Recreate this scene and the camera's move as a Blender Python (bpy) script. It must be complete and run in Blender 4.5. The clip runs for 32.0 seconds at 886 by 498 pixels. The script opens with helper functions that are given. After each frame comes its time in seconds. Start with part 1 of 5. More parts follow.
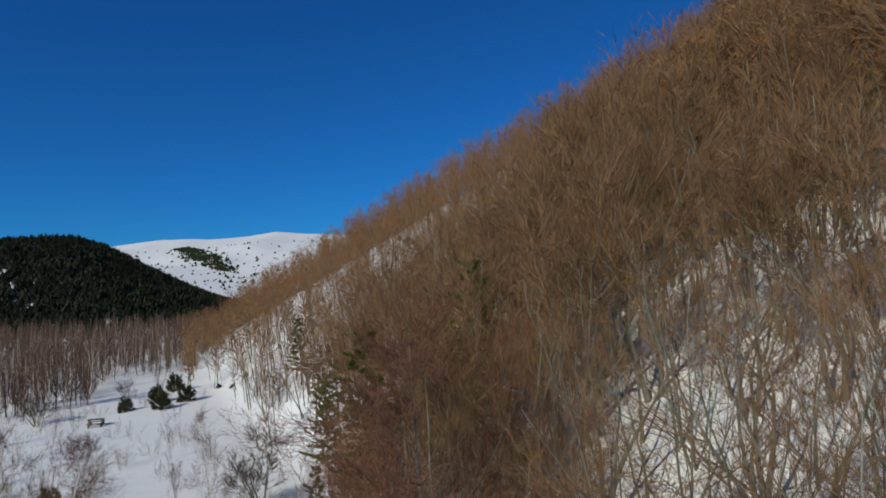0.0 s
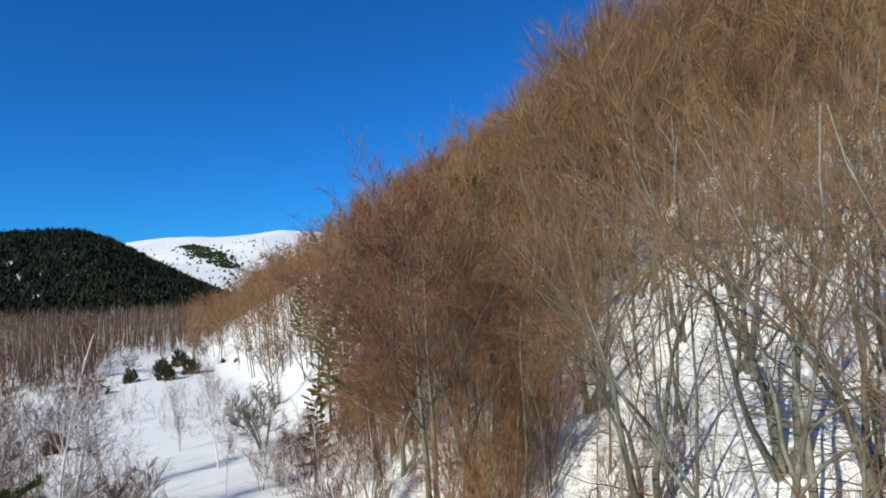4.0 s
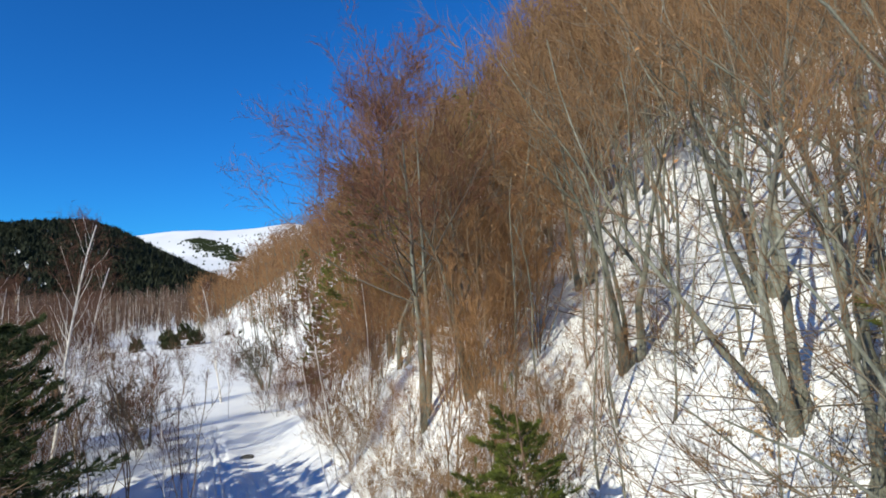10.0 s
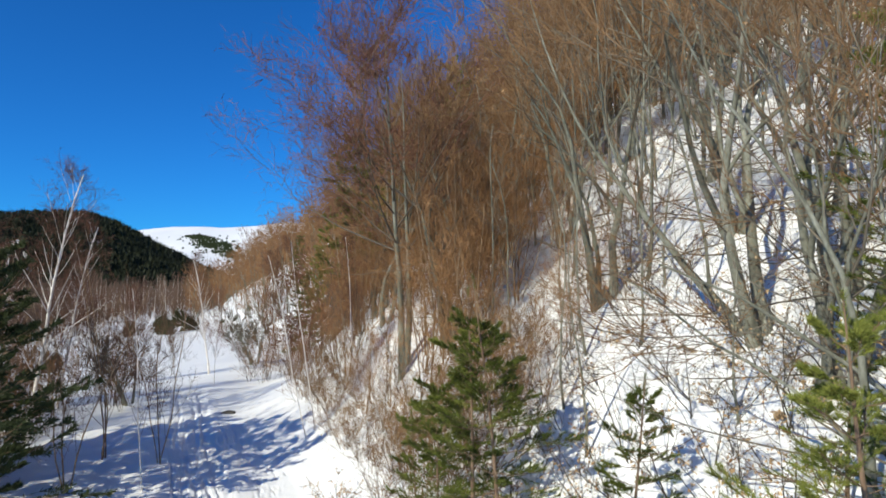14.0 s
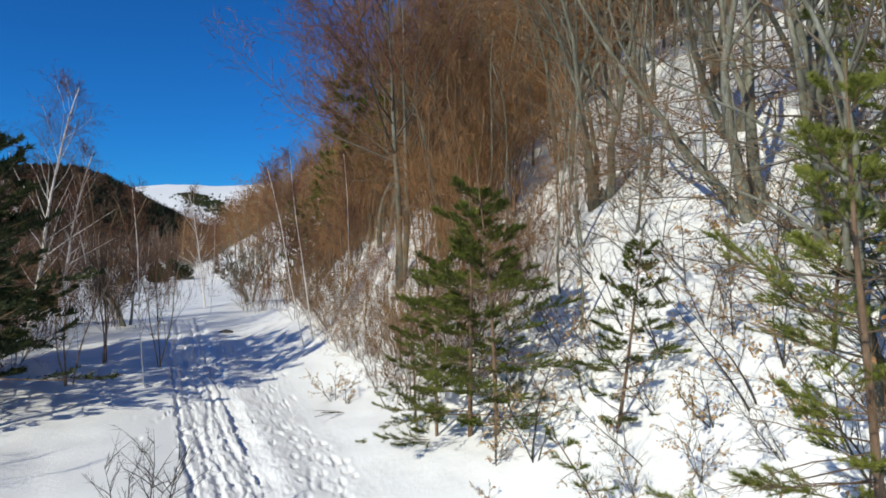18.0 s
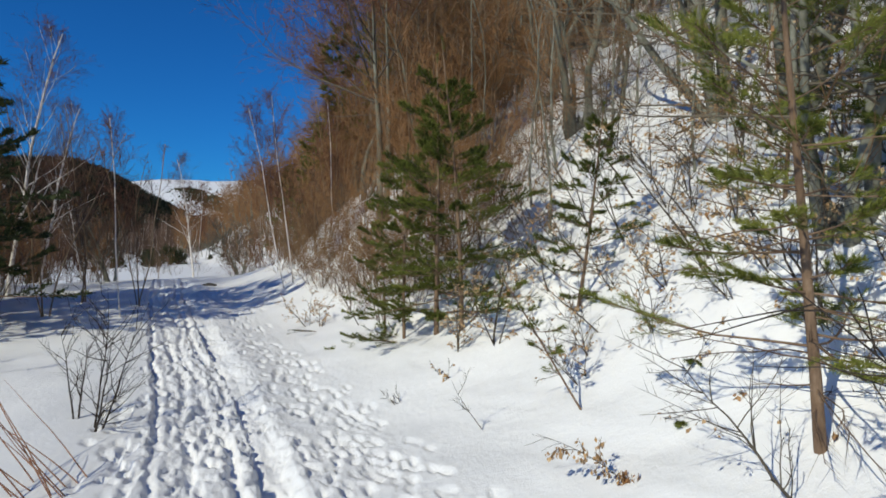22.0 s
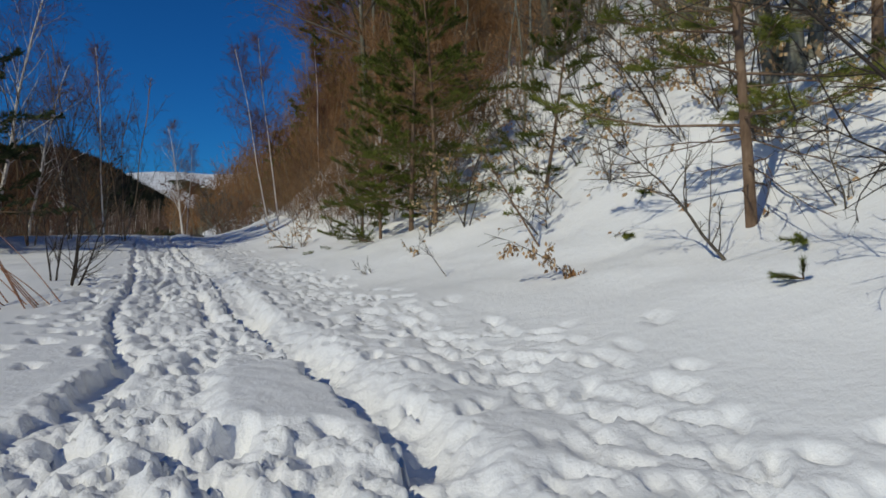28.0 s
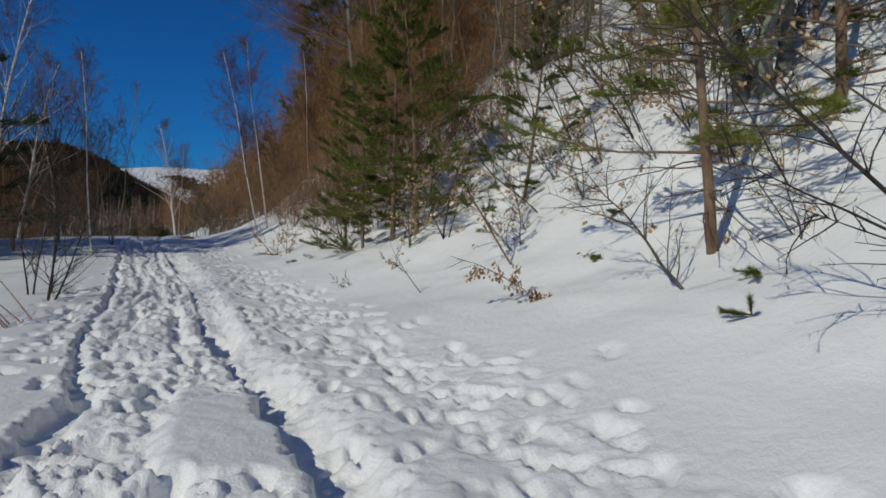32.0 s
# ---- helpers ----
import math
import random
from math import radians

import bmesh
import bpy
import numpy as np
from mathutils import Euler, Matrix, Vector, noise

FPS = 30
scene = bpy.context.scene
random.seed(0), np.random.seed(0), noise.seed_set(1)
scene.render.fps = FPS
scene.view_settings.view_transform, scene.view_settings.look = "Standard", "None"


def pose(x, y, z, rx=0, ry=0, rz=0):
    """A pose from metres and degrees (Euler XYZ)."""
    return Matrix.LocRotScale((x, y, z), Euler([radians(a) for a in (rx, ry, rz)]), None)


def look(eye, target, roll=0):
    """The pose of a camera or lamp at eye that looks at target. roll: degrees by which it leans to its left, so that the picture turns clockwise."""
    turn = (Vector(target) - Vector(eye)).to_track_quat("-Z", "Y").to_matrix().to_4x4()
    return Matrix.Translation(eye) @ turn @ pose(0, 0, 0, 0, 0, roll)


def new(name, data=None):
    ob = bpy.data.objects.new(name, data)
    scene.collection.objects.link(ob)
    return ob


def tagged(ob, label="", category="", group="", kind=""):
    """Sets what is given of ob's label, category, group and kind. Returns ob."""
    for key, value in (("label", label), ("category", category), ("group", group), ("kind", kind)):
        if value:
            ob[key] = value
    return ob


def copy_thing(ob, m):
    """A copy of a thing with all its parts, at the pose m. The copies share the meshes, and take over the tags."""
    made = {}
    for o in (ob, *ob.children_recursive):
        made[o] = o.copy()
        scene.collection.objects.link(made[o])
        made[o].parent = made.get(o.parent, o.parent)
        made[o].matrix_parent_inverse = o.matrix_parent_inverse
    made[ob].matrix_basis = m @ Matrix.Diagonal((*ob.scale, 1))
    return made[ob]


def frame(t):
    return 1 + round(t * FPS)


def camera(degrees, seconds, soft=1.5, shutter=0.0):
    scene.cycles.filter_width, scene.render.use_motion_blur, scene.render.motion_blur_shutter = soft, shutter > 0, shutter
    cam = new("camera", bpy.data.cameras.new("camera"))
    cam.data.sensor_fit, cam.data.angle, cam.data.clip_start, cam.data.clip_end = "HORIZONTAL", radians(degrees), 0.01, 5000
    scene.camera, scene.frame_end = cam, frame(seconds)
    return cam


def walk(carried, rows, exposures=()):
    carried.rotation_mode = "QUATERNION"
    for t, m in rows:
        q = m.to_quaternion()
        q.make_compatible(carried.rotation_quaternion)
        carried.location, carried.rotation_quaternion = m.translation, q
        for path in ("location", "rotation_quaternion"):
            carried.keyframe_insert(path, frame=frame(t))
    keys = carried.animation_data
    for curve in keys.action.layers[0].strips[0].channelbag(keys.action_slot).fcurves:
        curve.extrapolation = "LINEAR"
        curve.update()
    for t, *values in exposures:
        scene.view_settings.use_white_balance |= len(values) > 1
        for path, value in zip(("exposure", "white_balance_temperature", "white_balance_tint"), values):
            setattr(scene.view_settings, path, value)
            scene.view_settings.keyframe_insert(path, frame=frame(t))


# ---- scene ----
# ---- camera and its way down ----
cam = camera(68.0, 32.0, soft=1.7)
PATH = [
    (0.0, 0.000, 0.000, 16.368, 93.08, 1.96, 0.11),
    (0.5, -0.032, -0.052, 15.887, 93.11, 1.98, 0.14),
    (1.0, 0.023, -0.124, 15.392, 93.11, 1.99, 0.19),
    (1.5, 0.050, -0.196, 14.971, 93.08, 1.96, 0.24),
    (2.0, 0.113, -0.274, 14.477, 93.08, 1.91, 0.31),
    (2.5, 0.187, -0.337, 13.902, 93.10, 1.84, 0.39),
    (3.0, 0.165, -0.367, 13.301, 93.12, 1.77, 0.43),
    (3.5, 0.139, -0.388, 12.718, 93.09, 1.71, 0.44),
    (5.5, 0.130, -0.508, 11.198, 93.04, 1.52, 0.65),
    (6.0, 0.214, -0.564, 10.887, 92.99, 1.56, 0.70),
    (6.5, 0.321, -0.622, 10.559, 92.90, 1.60, 0.77),
    (7.0, 0.372, -0.654, 10.259, 92.78, 1.65, 0.81),
    (7.5, 0.377, -0.661, 9.940, 92.66, 1.72, 0.81),
    (8.0, 0.411, -0.677, 9.559, 92.58, 1.78, 0.83),
    (8.5, 0.433, -0.683, 9.113, 92.59, 1.79, 0.88),
    (9.0, 0.402, -0.680, 8.745, 92.62, 1.76, 0.91),
    (9.5, 0.374, -0.677, 8.548, 92.62, 1.70, 0.94),
    (10.0, 0.432, -0.689, 8.345, 92.62, 1.58, 0.96),
    (10.5, 0.477, -0.723, 8.187, 92.60, 1.43, 0.96),
    (11.0, 0.474, -0.776, 8.044, 92.57, 1.27, 0.94),
    (11.5, 0.477, -0.825, 7.850, 92.55, 1.12, 0.93),
    (12.0, 0.499, -0.849, 7.647, 92.59, 0.93, 0.92),
    (12.5, 0.538, -0.847, 7.424, 92.65, 0.73, 0.89),
    (13.0, 0.666, -0.824, 7.151, 92.74, 0.51, 0.83),
    (13.5, 0.844, -0.788, 6.877, 92.81, 0.30, 0.81),
    (14.0, 0.996, -0.737, 6.611, 92.87, 0.11, 0.86),
    (14.5, 1.062, -0.691, 6.362, 92.87, -0.03, 0.86),
    (16.5, 0.968, -0.681, 5.628, 91.94, -0.37, 0.89),
    (17.0, 0.840, -0.728, 5.403, 89.70, -0.44, 0.76),
    (17.5, 0.808, -0.790, 5.195, 89.61, -0.55, 0.48),
    (18.0, 0.868, -0.850, 4.987, 89.59, -0.71, 0.28),
    (18.5, 1.026, -0.926, 4.757, 89.59, -0.86, 0.18),
    (19.0, 1.156, -1.007, 4.550, 89.63, -0.98, 0.16),
    (19.5, 1.188, -1.069, 4.293, 89.67, -1.06, 0.17),
    (20.0, 1.175, -1.081, 4.060, 89.65, -1.11, 0.14),
    (20.5, 1.153, -1.038, 3.836, 89.59, -1.14, 0.15),
    (21.0, 1.140, -0.983, 3.602, 89.55, -1.17, 0.14),
    (21.5, 1.297, -0.931, 3.385, 89.50, -1.21, 0.08),
    (22.0, 1.440, -0.850, 3.198, 89.42, -1.27, 0.05),
    (22.5, 1.572, -0.790, 2.974, 89.39, -1.31, -0.01),
    (23.0, 1.620, -0.755, 2.749, 89.39, -1.36, -0.07),
    (23.5, 1.610, -0.787, 2.522, 89.36, -1.41, -0.06),
    (24.0, 1.630, -0.828, 2.359, 89.33, -1.47, -0.05),
    (24.5, 1.646, -0.850, 2.192, 89.29, -1.52, -0.12),
    (25.0, 1.711, -0.870, 2.000, 89.25, -1.55, -0.17),
    (25.5, 1.769, -0.901, 1.787, 89.22, -1.57, -0.20),
    (27.5, 1.844, -1.128, 1.405, 89.07, -1.73, -0.39),
    (28.0, 1.841, -1.142, 1.430, 89.03, -1.76, -0.44),
    (28.5, 1.845, -1.138, 1.452, 88.99, -1.78, -0.48),
    (29.0, 1.822, -1.137, 1.470, 88.95, -1.79, -0.52),
    (29.5, 1.789, -1.145, 1.486, 88.91, -1.80, -0.56),
    (30.0, 1.821, -1.156, 1.515, 88.86, -1.79, -0.56),
    (30.5, 1.900, -1.175, 1.569, 88.79, -1.81, -0.61),
    (31.0, 1.950, -1.195, 1.615, 88.77, -1.81, -0.62),
    (31.5, 2.024, -1.195, 1.627, 88.74, -1.81, -0.65),
    (32.0, 2.118, -1.172, 1.696, 88.68, -1.81, -0.71),
]
EXPOSURES = [(0.0, -0.6), (1.5, -0.30), (3.0, 0.03), (6.0, 0.14), (10.0, 0.22), (14.0, 0.21), (17.0, -0.05), (20.0, -0.24), (23.0, -0.46), (25.5, -0.72), (28.0, -0.95), (32.0, -0.99)]
walk(cam, [(t, pose(*p)) for t, *p in PATH], EXPOSURES)

# ---- sky and sun ----
SUN_FROM = Vector((-0.67, -0.74, 0.0)).normalized()
SUN_UP = radians(32)
world = bpy.data.worlds.new("winter_sky")
scene.world = world
world.use_nodes = True
wn = world.node_tree
sky = wn.nodes.new("ShaderNodeTexSky")
sky.sky_type, sky.sun_disc = "NISHITA", False
sky.sun_elevation, sky.sun_rotation = SUN_UP, math.atan2(SUN_FROM.x, SUN_FROM.y)
sky.altitude, sky.air_density, sky.dust_density, sky.ozone_density = 1500, 1.0, 0.1, 2.0
tint = wn.nodes.new("ShaderNodeMix")  # clear, deep blue mountain sky
tint.data_type, tint.blend_type, tint.inputs[0].default_value = "RGBA", "MULTIPLY", 1.0
tint.inputs[7].default_value = (0.12, 0.77, 1.60, 1)
wn.links.new(sky.outputs[0], tint.inputs[6])
wn.links.new(tint.outputs[2], wn.nodes["Background"].inputs[0])
wn.nodes["Background"].inputs[1].default_value = 0.075
sun = new("sun", bpy.data.lights.new("sun", "SUN"))
sun.data.energy, sun.data.angle, sun.data.color = 4.5, radians(0.55), (0.992, 0.965, 0.80)
sun.matrix_world = look((0, 0, 60), Vector((0, 0, 60)) - (SUN_FROM * math.cos(SUN_UP) + Vector((0, 0, math.sin(SUN_UP)))))


# ---- materials ----
def material(name, ramp, scale=6.0, rough=0.85, bump=0.3, bump_scale=30.0, stretch=(1, 1, 1), vary=0.0, detail=6.0, spec=0.25):
    """A surface whose colour runs along ramp [(place, rgb)] by two sizes of noise, with fine relief."""
    m = bpy.data.materials.new(name)
    m.use_nodes = True
    n, k = m.node_tree.nodes, m.node_tree.links.new
    b = n["Principled BSDF"]
    b.inputs["Roughness"].default_value = rough
    b.inputs["Specular IOR Level"].default_value = spec
    at, mp = n.new("ShaderNodeTexCoord"), n.new("ShaderNodeMapping")
    mp.inputs["Scale"].default_value = stretch
    k(at.outputs["Object"], mp.inputs[0])
    coarse, fine, mix = n.new("ShaderNodeTexNoise"), n.new("ShaderNodeTexNoise"), n.new("ShaderNodeMix")
    coarse.inputs["Scale"].default_value, coarse.inputs["Detail"].default_value = scale, detail
    fine.inputs["Scale"].default_value, fine.inputs["Detail"].default_value = bump_scale, 4
    k(mp.outputs[0], coarse.inputs["Vector"])
    k(mp.outputs[0], fine.inputs["Vector"])
    mix.inputs[0].default_value = 0.35
    k(coarse.outputs[0], mix.inputs[2])
    k(fine.outputs[0], mix.inputs[3])
    src = mix.outputs[0]
    if vary:
        info, isl, add, ma = n.new("ShaderNodeObjectInfo"), n.new("ShaderNodeNewGeometry"), n.new("ShaderNodeMath"), n.new("ShaderNodeMath")
        add.operation, ma.operation = "ADD", "MULTIPLY_ADD"
        k(info.outputs["Random"], add.inputs[0])
        k(isl.outputs["Random Per Island"], add.inputs[1])
        k(add.outputs[0], ma.inputs[0])
        ma.inputs[1].default_value = vary
        sub = n.new("ShaderNodeMath")
        sub.operation = "SUBTRACT"
        k(src, sub.inputs[0])
        sub.inputs[1].default_value = vary
        k(sub.outputs[0], ma.inputs[2])
        src = ma.outputs[0]
    cr = n.new("ShaderNodeValToRGB")
    while len(cr.color_ramp.elements) < len(ramp):
        cr.color_ramp.elements.new(0.5)
    for e, (p, c) in zip(cr.color_ramp.elements, ramp):
        e.position, e.color = p, (*c, 1)
    k(src, cr.inputs[0])
    k(cr.outputs[0], b.inputs["Base Color"])
    if bump:
        bp = n.new("ShaderNodeBump")
        bp.inputs["Strength"].default_value, bp.inputs["Distance"].default_value = bump, 0.02
        k(fine.outputs[0], bp.inputs["Height"])
        k(bp.outputs[0], b.inputs["Normal"])
    return m


def snow_material():
    """Old snow: almost white, granular, with leaf litter scattered on the wooded bank."""
    m = bpy.data.materials.new("snow")
    m.use_nodes = True
    n, k = m.node_tree.nodes, m.node_tree.links.new
    b = n["Principled BSDF"]
    b.inputs["Roughness"].default_value, b.inputs["Specular IOR Level"].default_value = 0.55, 0.3
    at = n.new("ShaderNodeTexCoord")

    def tex(scale, detail, rough=0.5):
        t = n.new("ShaderNodeTexNoise")
        t.inputs["Scale"].default_value, t.inputs["Detail"].default_value, t.inputs["Roughness"].default_value = scale, detail, rough
        k(at.outputs["Object"], t.inputs["Vector"])
        return t

    def ramp(src, *stops):
        r = n.new("ShaderNodeValToRGB")
        for e, (p, c) in zip(r.color_ramp.elements, stops):
            e.position, e.color = p, (*c, 1)
        k(src, r.inputs[0])
        return r.outputs[0]

    tone = ramp(tex(0.9, 5).outputs[0], (0.3, (0.83, 0.83, 0.82)), (0.7, (0.88, 0.875, 0.86)))
    wood = n.new("ShaderNodeAttribute")
    wood.attribute_name = "litter"
    spots = ramp(tex(7.0, 6, 0.7).outputs[0], (0.56, (0, 0, 0)), (0.66, (1, 1, 1)))
    patch = ramp(tex(0.55, 4, 0.6).outputs[0], (0.42, (0, 0, 0)), (0.62, (1, 1, 1)))
    mul, mul2 = n.new("ShaderNodeMath"), n.new("ShaderNodeMath")
    mul.operation = mul2.operation = "MULTIPLY"
    k(spots, mul.inputs[0])
    k(patch, mul.inputs[1])
    k(mul.outputs[0], mul2.inputs[0])
    k(wood.outputs["Fac"], mul2.inputs[1])
    leaf = ramp(tex(25, 3).outputs[0], (0.35, (0.10, 0.055, 0.03)), (0.65, (0.30, 0.17, 0.09)))
    mix = n.new("ShaderNodeMix")
    mix.data_type = "RGBA"
    k(mul2.outputs[0], mix.inputs[0])
    k(tone, mix.inputs[6])
    k(leaf, mix.inputs[7])
    k(mix.outputs[2], b.inputs["Base Color"])
    b1, b2 = n.new("ShaderNodeBump"), n.new("ShaderNodeBump")
    b1.inputs["Strength"].default_value, b1.inputs["Distance"].default_value = 0.28, 0.05
    b2.inputs["Strength"].default_value, b2.inputs["Distance"].default_value = 0.34, 0.012
    k(tex(11, 7, 0.62).outputs[0], b1.inputs["Height"])
    k(tex(55, 4, 0.6).outputs[0], b2.inputs["Height"])
    k(b1.outputs[0], b2.inputs["Normal"])
    trodden, crumbs, b3, lump = n.new("ShaderNodeAttribute"), n.new("ShaderNodeTexVoronoi"), n.new("ShaderNodeBump"), n.new("ShaderNodeMath")
    trodden.attribute_name = "trodden"
    crumbs.inputs["Scale"].default_value, crumbs.inputs["Detail"].default_value = 26, 3
    k(at.outputs["Object"], crumbs.inputs["Vector"])
    lump.operation = "MULTIPLY"
    k(crumbs.outputs["Distance"], lump.inputs[0])
    k(trodden.outputs["Fac"], lump.inputs[1])
    b3.inputs["Strength"].default_value, b3.inputs["Distance"].default_value = 0.2, 0.025
    k(lump.outputs[0], b3.inputs["Height"])
    k(b2.outputs[0], b3.inputs["Normal"])
    k(b3.outputs[0], b.inputs["Normal"])
    return m


SNOW = snow_material()
BARK = material("beech_bark", [(0.3, (0.070, 0.068, 0.05)), (0.5, (0.165, 0.163, 0.124)), (0.72, (0.32, 0.318, 0.265))], 3.0, 0.9, 0.5, 22, (1, 1, 0.45), 0.12)
TWIG = material("beech_twigs", [(0.2, (0.105, 0.052, 0.023)), (0.5, (0.25, 0.130, 0.055)), (0.8, (0.41, 0.228, 0.108))], 1.2, 0.85, 0, 8, vary=0.22)
BRANCH = material("beech_branches", [(0.2, (0.10, 0.066, 0.038)), (0.5, (0.225, 0.15, 0.088)), (0.8, (0.37, 0.27, 0.17))], 1.2, 0.85, 0, 8, vary=0.22)
BEECH_TWIG = material("beech_shoots", [(0.2, (0.085, 0.048, 0.022)), (0.5, (0.20, 0.112, 0.053)), (0.8, (0.33, 0.20, 0.102))], 1.2, 0.85, 0, 8, vary=0.22)
GREY_BROWN = material("beech_boughs", [(0.2, (0.075, 0.062, 0.044)), (0.5, (0.165, 0.138, 0.10)), (0.8, (0.29, 0.25, 0.185))], 1.2, 0.85, 0, 8, vary=0.22)
RED_TWIG = material("red_twigs", [(0.2, (0.062, 0.028, 0.018)), (0.5, (0.135, 0.06, 0.036)), (0.8, (0.23, 0.11, 0.065))], 1.2, 0.85, 0, 8, vary=0.22)
WOOD_TWIG = material("birch_wood_twigs", [(0.2, (0.055, 0.035, 0.024)), (0.5, (0.125, 0.078, 0.053)), (0.8, (0.23, 0.15, 0.11))], 0.05, 0.85, 0, 0.4, vary=0.25)
GREY_TWIG = material("grey_twigs", [(0.2, (0.040, 0.032, 0.025)), (0.5, (0.092, 0.075, 0.057)), (0.8, (0.17, 0.145, 0.11))], 2, 0.85, 0, 9, vary=0.2)
DRY_LEAF = material("dry_leaves", [(0.2, (0.17, 0.08, 0.035)), (0.5, (0.34, 0.185, 0.08)), (0.8, (0.50, 0.33, 0.18))], 9, 0.8, 0.2, 40, vary=0.25)
PALE_LEAF = material("pale_leaves", [(0.2, (0.26, 0.15, 0.07)), (0.5, (0.46, 0.30, 0.15)), (0.8, (0.62, 0.46, 0.27))], 9, 0.8, 0.2, 40, vary=0.25)
NEEDLE = material("pine_needles", [(0.2, (0.026, 0.036, 0.008)), (0.5, (0.105, 0.126, 0.024)), (0.8, (0.25, 0.26, 0.055))], 2, 0.75, 0, 9, vary=0.25, spec=0.12)
DARK_NEEDLE = material("dark_needles", [(0.2, (0.014, 0.022, 0.008)), (0.5, (0.034, 0.046, 0.013)), (0.8, (0.07, 0.08, 0.02))], 1, 0.7, 0, 9, vary=0.25)
BUSH_NEEDLE = material("bush_needles", [(0.2, (0.02, 0.026, 0.01)), (0.5, (0.05, 0.058, 0.02)), (0.8, (0.10, 0.105, 0.035))], 1, 0.8, 0, 9, vary=0.25)
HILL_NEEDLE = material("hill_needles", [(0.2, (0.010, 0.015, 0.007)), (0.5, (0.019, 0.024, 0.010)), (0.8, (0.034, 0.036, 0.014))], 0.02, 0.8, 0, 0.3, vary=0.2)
PINE_BARK = material("pine_bark", [(0.3, (0.09, 0.055, 0.035)), (0.55, (0.19, 0.125, 0.08)), (0.75, (0.30, 0.215, 0.15))], 7, 0.9, 0.6, 40, (1, 1, 0.4), 0.06)
BIRCH_BARK = material("birch_bark", [(0.20, (0.07, 0.06, 0.05)), (0.30, (0.46, 0.40, 0.34)), (0.5, (0.76, 0.71, 0.65))], 2.2, 0.7, 0.2, 14, (1, 1, 3.0), 0.03)
THORN_BARK = material("thorn_bark", [(0.3, (0.022, 0.017, 0.014)), (0.6, (0.055, 0.043, 0.034)), (0.8, (0.10, 0.085, 0.07))], 5, 0.9, 0.4, 40, (1, 1, 0.4))
CANE = material("dry_canes", [(0.3, (0.16, 0.07, 0.04)), (0.6, (0.33, 0.17, 0.10)), (0.8, (0.45, 0.27, 0.17))], 5, 0.7, 0.2, 30, (1, 1, 0.2), 0.1)
OLD_WOOD = material("old_wood", [(0.3, (0.05, 0.035, 0.025)), (0.6, (0.13, 0.1, 0.07)), (0.8, (0.2, 0.16, 0.12))], 5, 0.9, 0.4, 30, (1, 1, 0.2))
STONE = material("dark_stone", [(0.3, (0.04, 0.035, 0.03)), (0.6, (0.12, 0.11, 0.095)), (0.8, (0.22, 0.2, 0.17))], 5, 0.9, 0.6, 30)

# ---- lie of the land ----
AXIS, SIDE = (-0.433, 0.902), (0.902, 0.433)  # up the valley, and towards the wooded bank


def smooth(lo, hi, v):
    f = np.clip((v - lo) / (hi - lo), 0, 1)
    return f * f * (3 - 2 * f)


def lattice(ix, iy, seed):
    h = (ix.astype(np.int64) * 374761393 + iy.astype(np.int64) * 668265263 + seed * 2147483) & 0x7FFFFFFF
    h = ((h ^ (h >> 13)) * 1274126177) & 0x7FFFFFFF
    return ((h ^ (h >> 16)) & 0xFFFF) / 65535.0


def rough(x, y, size, seed, octaves=3):
    """Smooth noise about 0, its largest waves size metres long."""
    total, amp = np.zeros(np.broadcast(x, y).shape), 1.0
    for o in range(octaves):
        u, v = x / size + 17.3 * o, y / size - 9.1 * o
        iu, iv = np.floor(u), np.floor(v)
        fu, fv = u - iu, v - iv
        fu, fv = fu * fu * (3 - 2 * fu), fv * fv * (3 - 2 * fv)
        a, b = lattice(iu, iv, seed + o), lattice(iu + 1, iv, seed + o)
        c, d = lattice(iu, iv + 1, seed + o), lattice(iu + 1, iv + 1, seed + o)
        total += amp * ((a * (1 - fu) + b * fu) * (1 - fv) + (c * (1 - fu) + d * fu) * fv - 0.5)
        amp, size = amp * 0.5, size * 0.5
    return total


def clods(x, y, size, seed):
    """Broken crust: flat-topped lumps, each of its own height, with sharp gaps between."""
    iu, iv = np.floor(x / size), np.floor(y / size)
    d1, d2, top = np.full(x.shape, 9.0), np.full(x.shape, 9.0), np.zeros(x.shape)
    for i in (-1, 0, 1):
        for j in (-1, 0, 1):
            u, v = iu + i, iv + j
            d = np.hypot(u + lattice(u, v, seed) - x / size, v + lattice(u, v, seed + 7) - y / size)
            nearer = d < d1
            d2 = np.where(nearer, d1, np.minimum(d2, d))
            top = np.where(nearer, lattice(u, v, seed + 13), top)
            d1 = np.where(nearer, d, d1)
    return (top - 0.35) * (1 - smooth(0.72, 1.0, d1 / d2))


def bend(a):
    """How far the valley has turned aside, a metres up."""
    return 0.0009 * np.clip(a - 120.0, 0, None) ** 2


def valley(x, y):
    """Metres across (from the foot of the bank) and along the valley."""
    a = AXIS[0] * (x - 7.6) + AXIS[1] * y
    return SIDE[0] * (x - 7.6) + SIDE[1] * y - bend(a), a


def spot(a, s):
    """The place s metres across and a metres along the valley."""
    t = s + float(bend(a))
    return 7.6 + AXIS[0] * a + SIDE[0] * t, AXIS[1] * a + SIDE[1] * t


def trail_x(y):
    return 1.58 - 0.41 * y - 0.05 * np.clip(y - 9, 0, 13) + 0.2 * np.exp(-(((y - 3.2) / 1.4) ** 2))


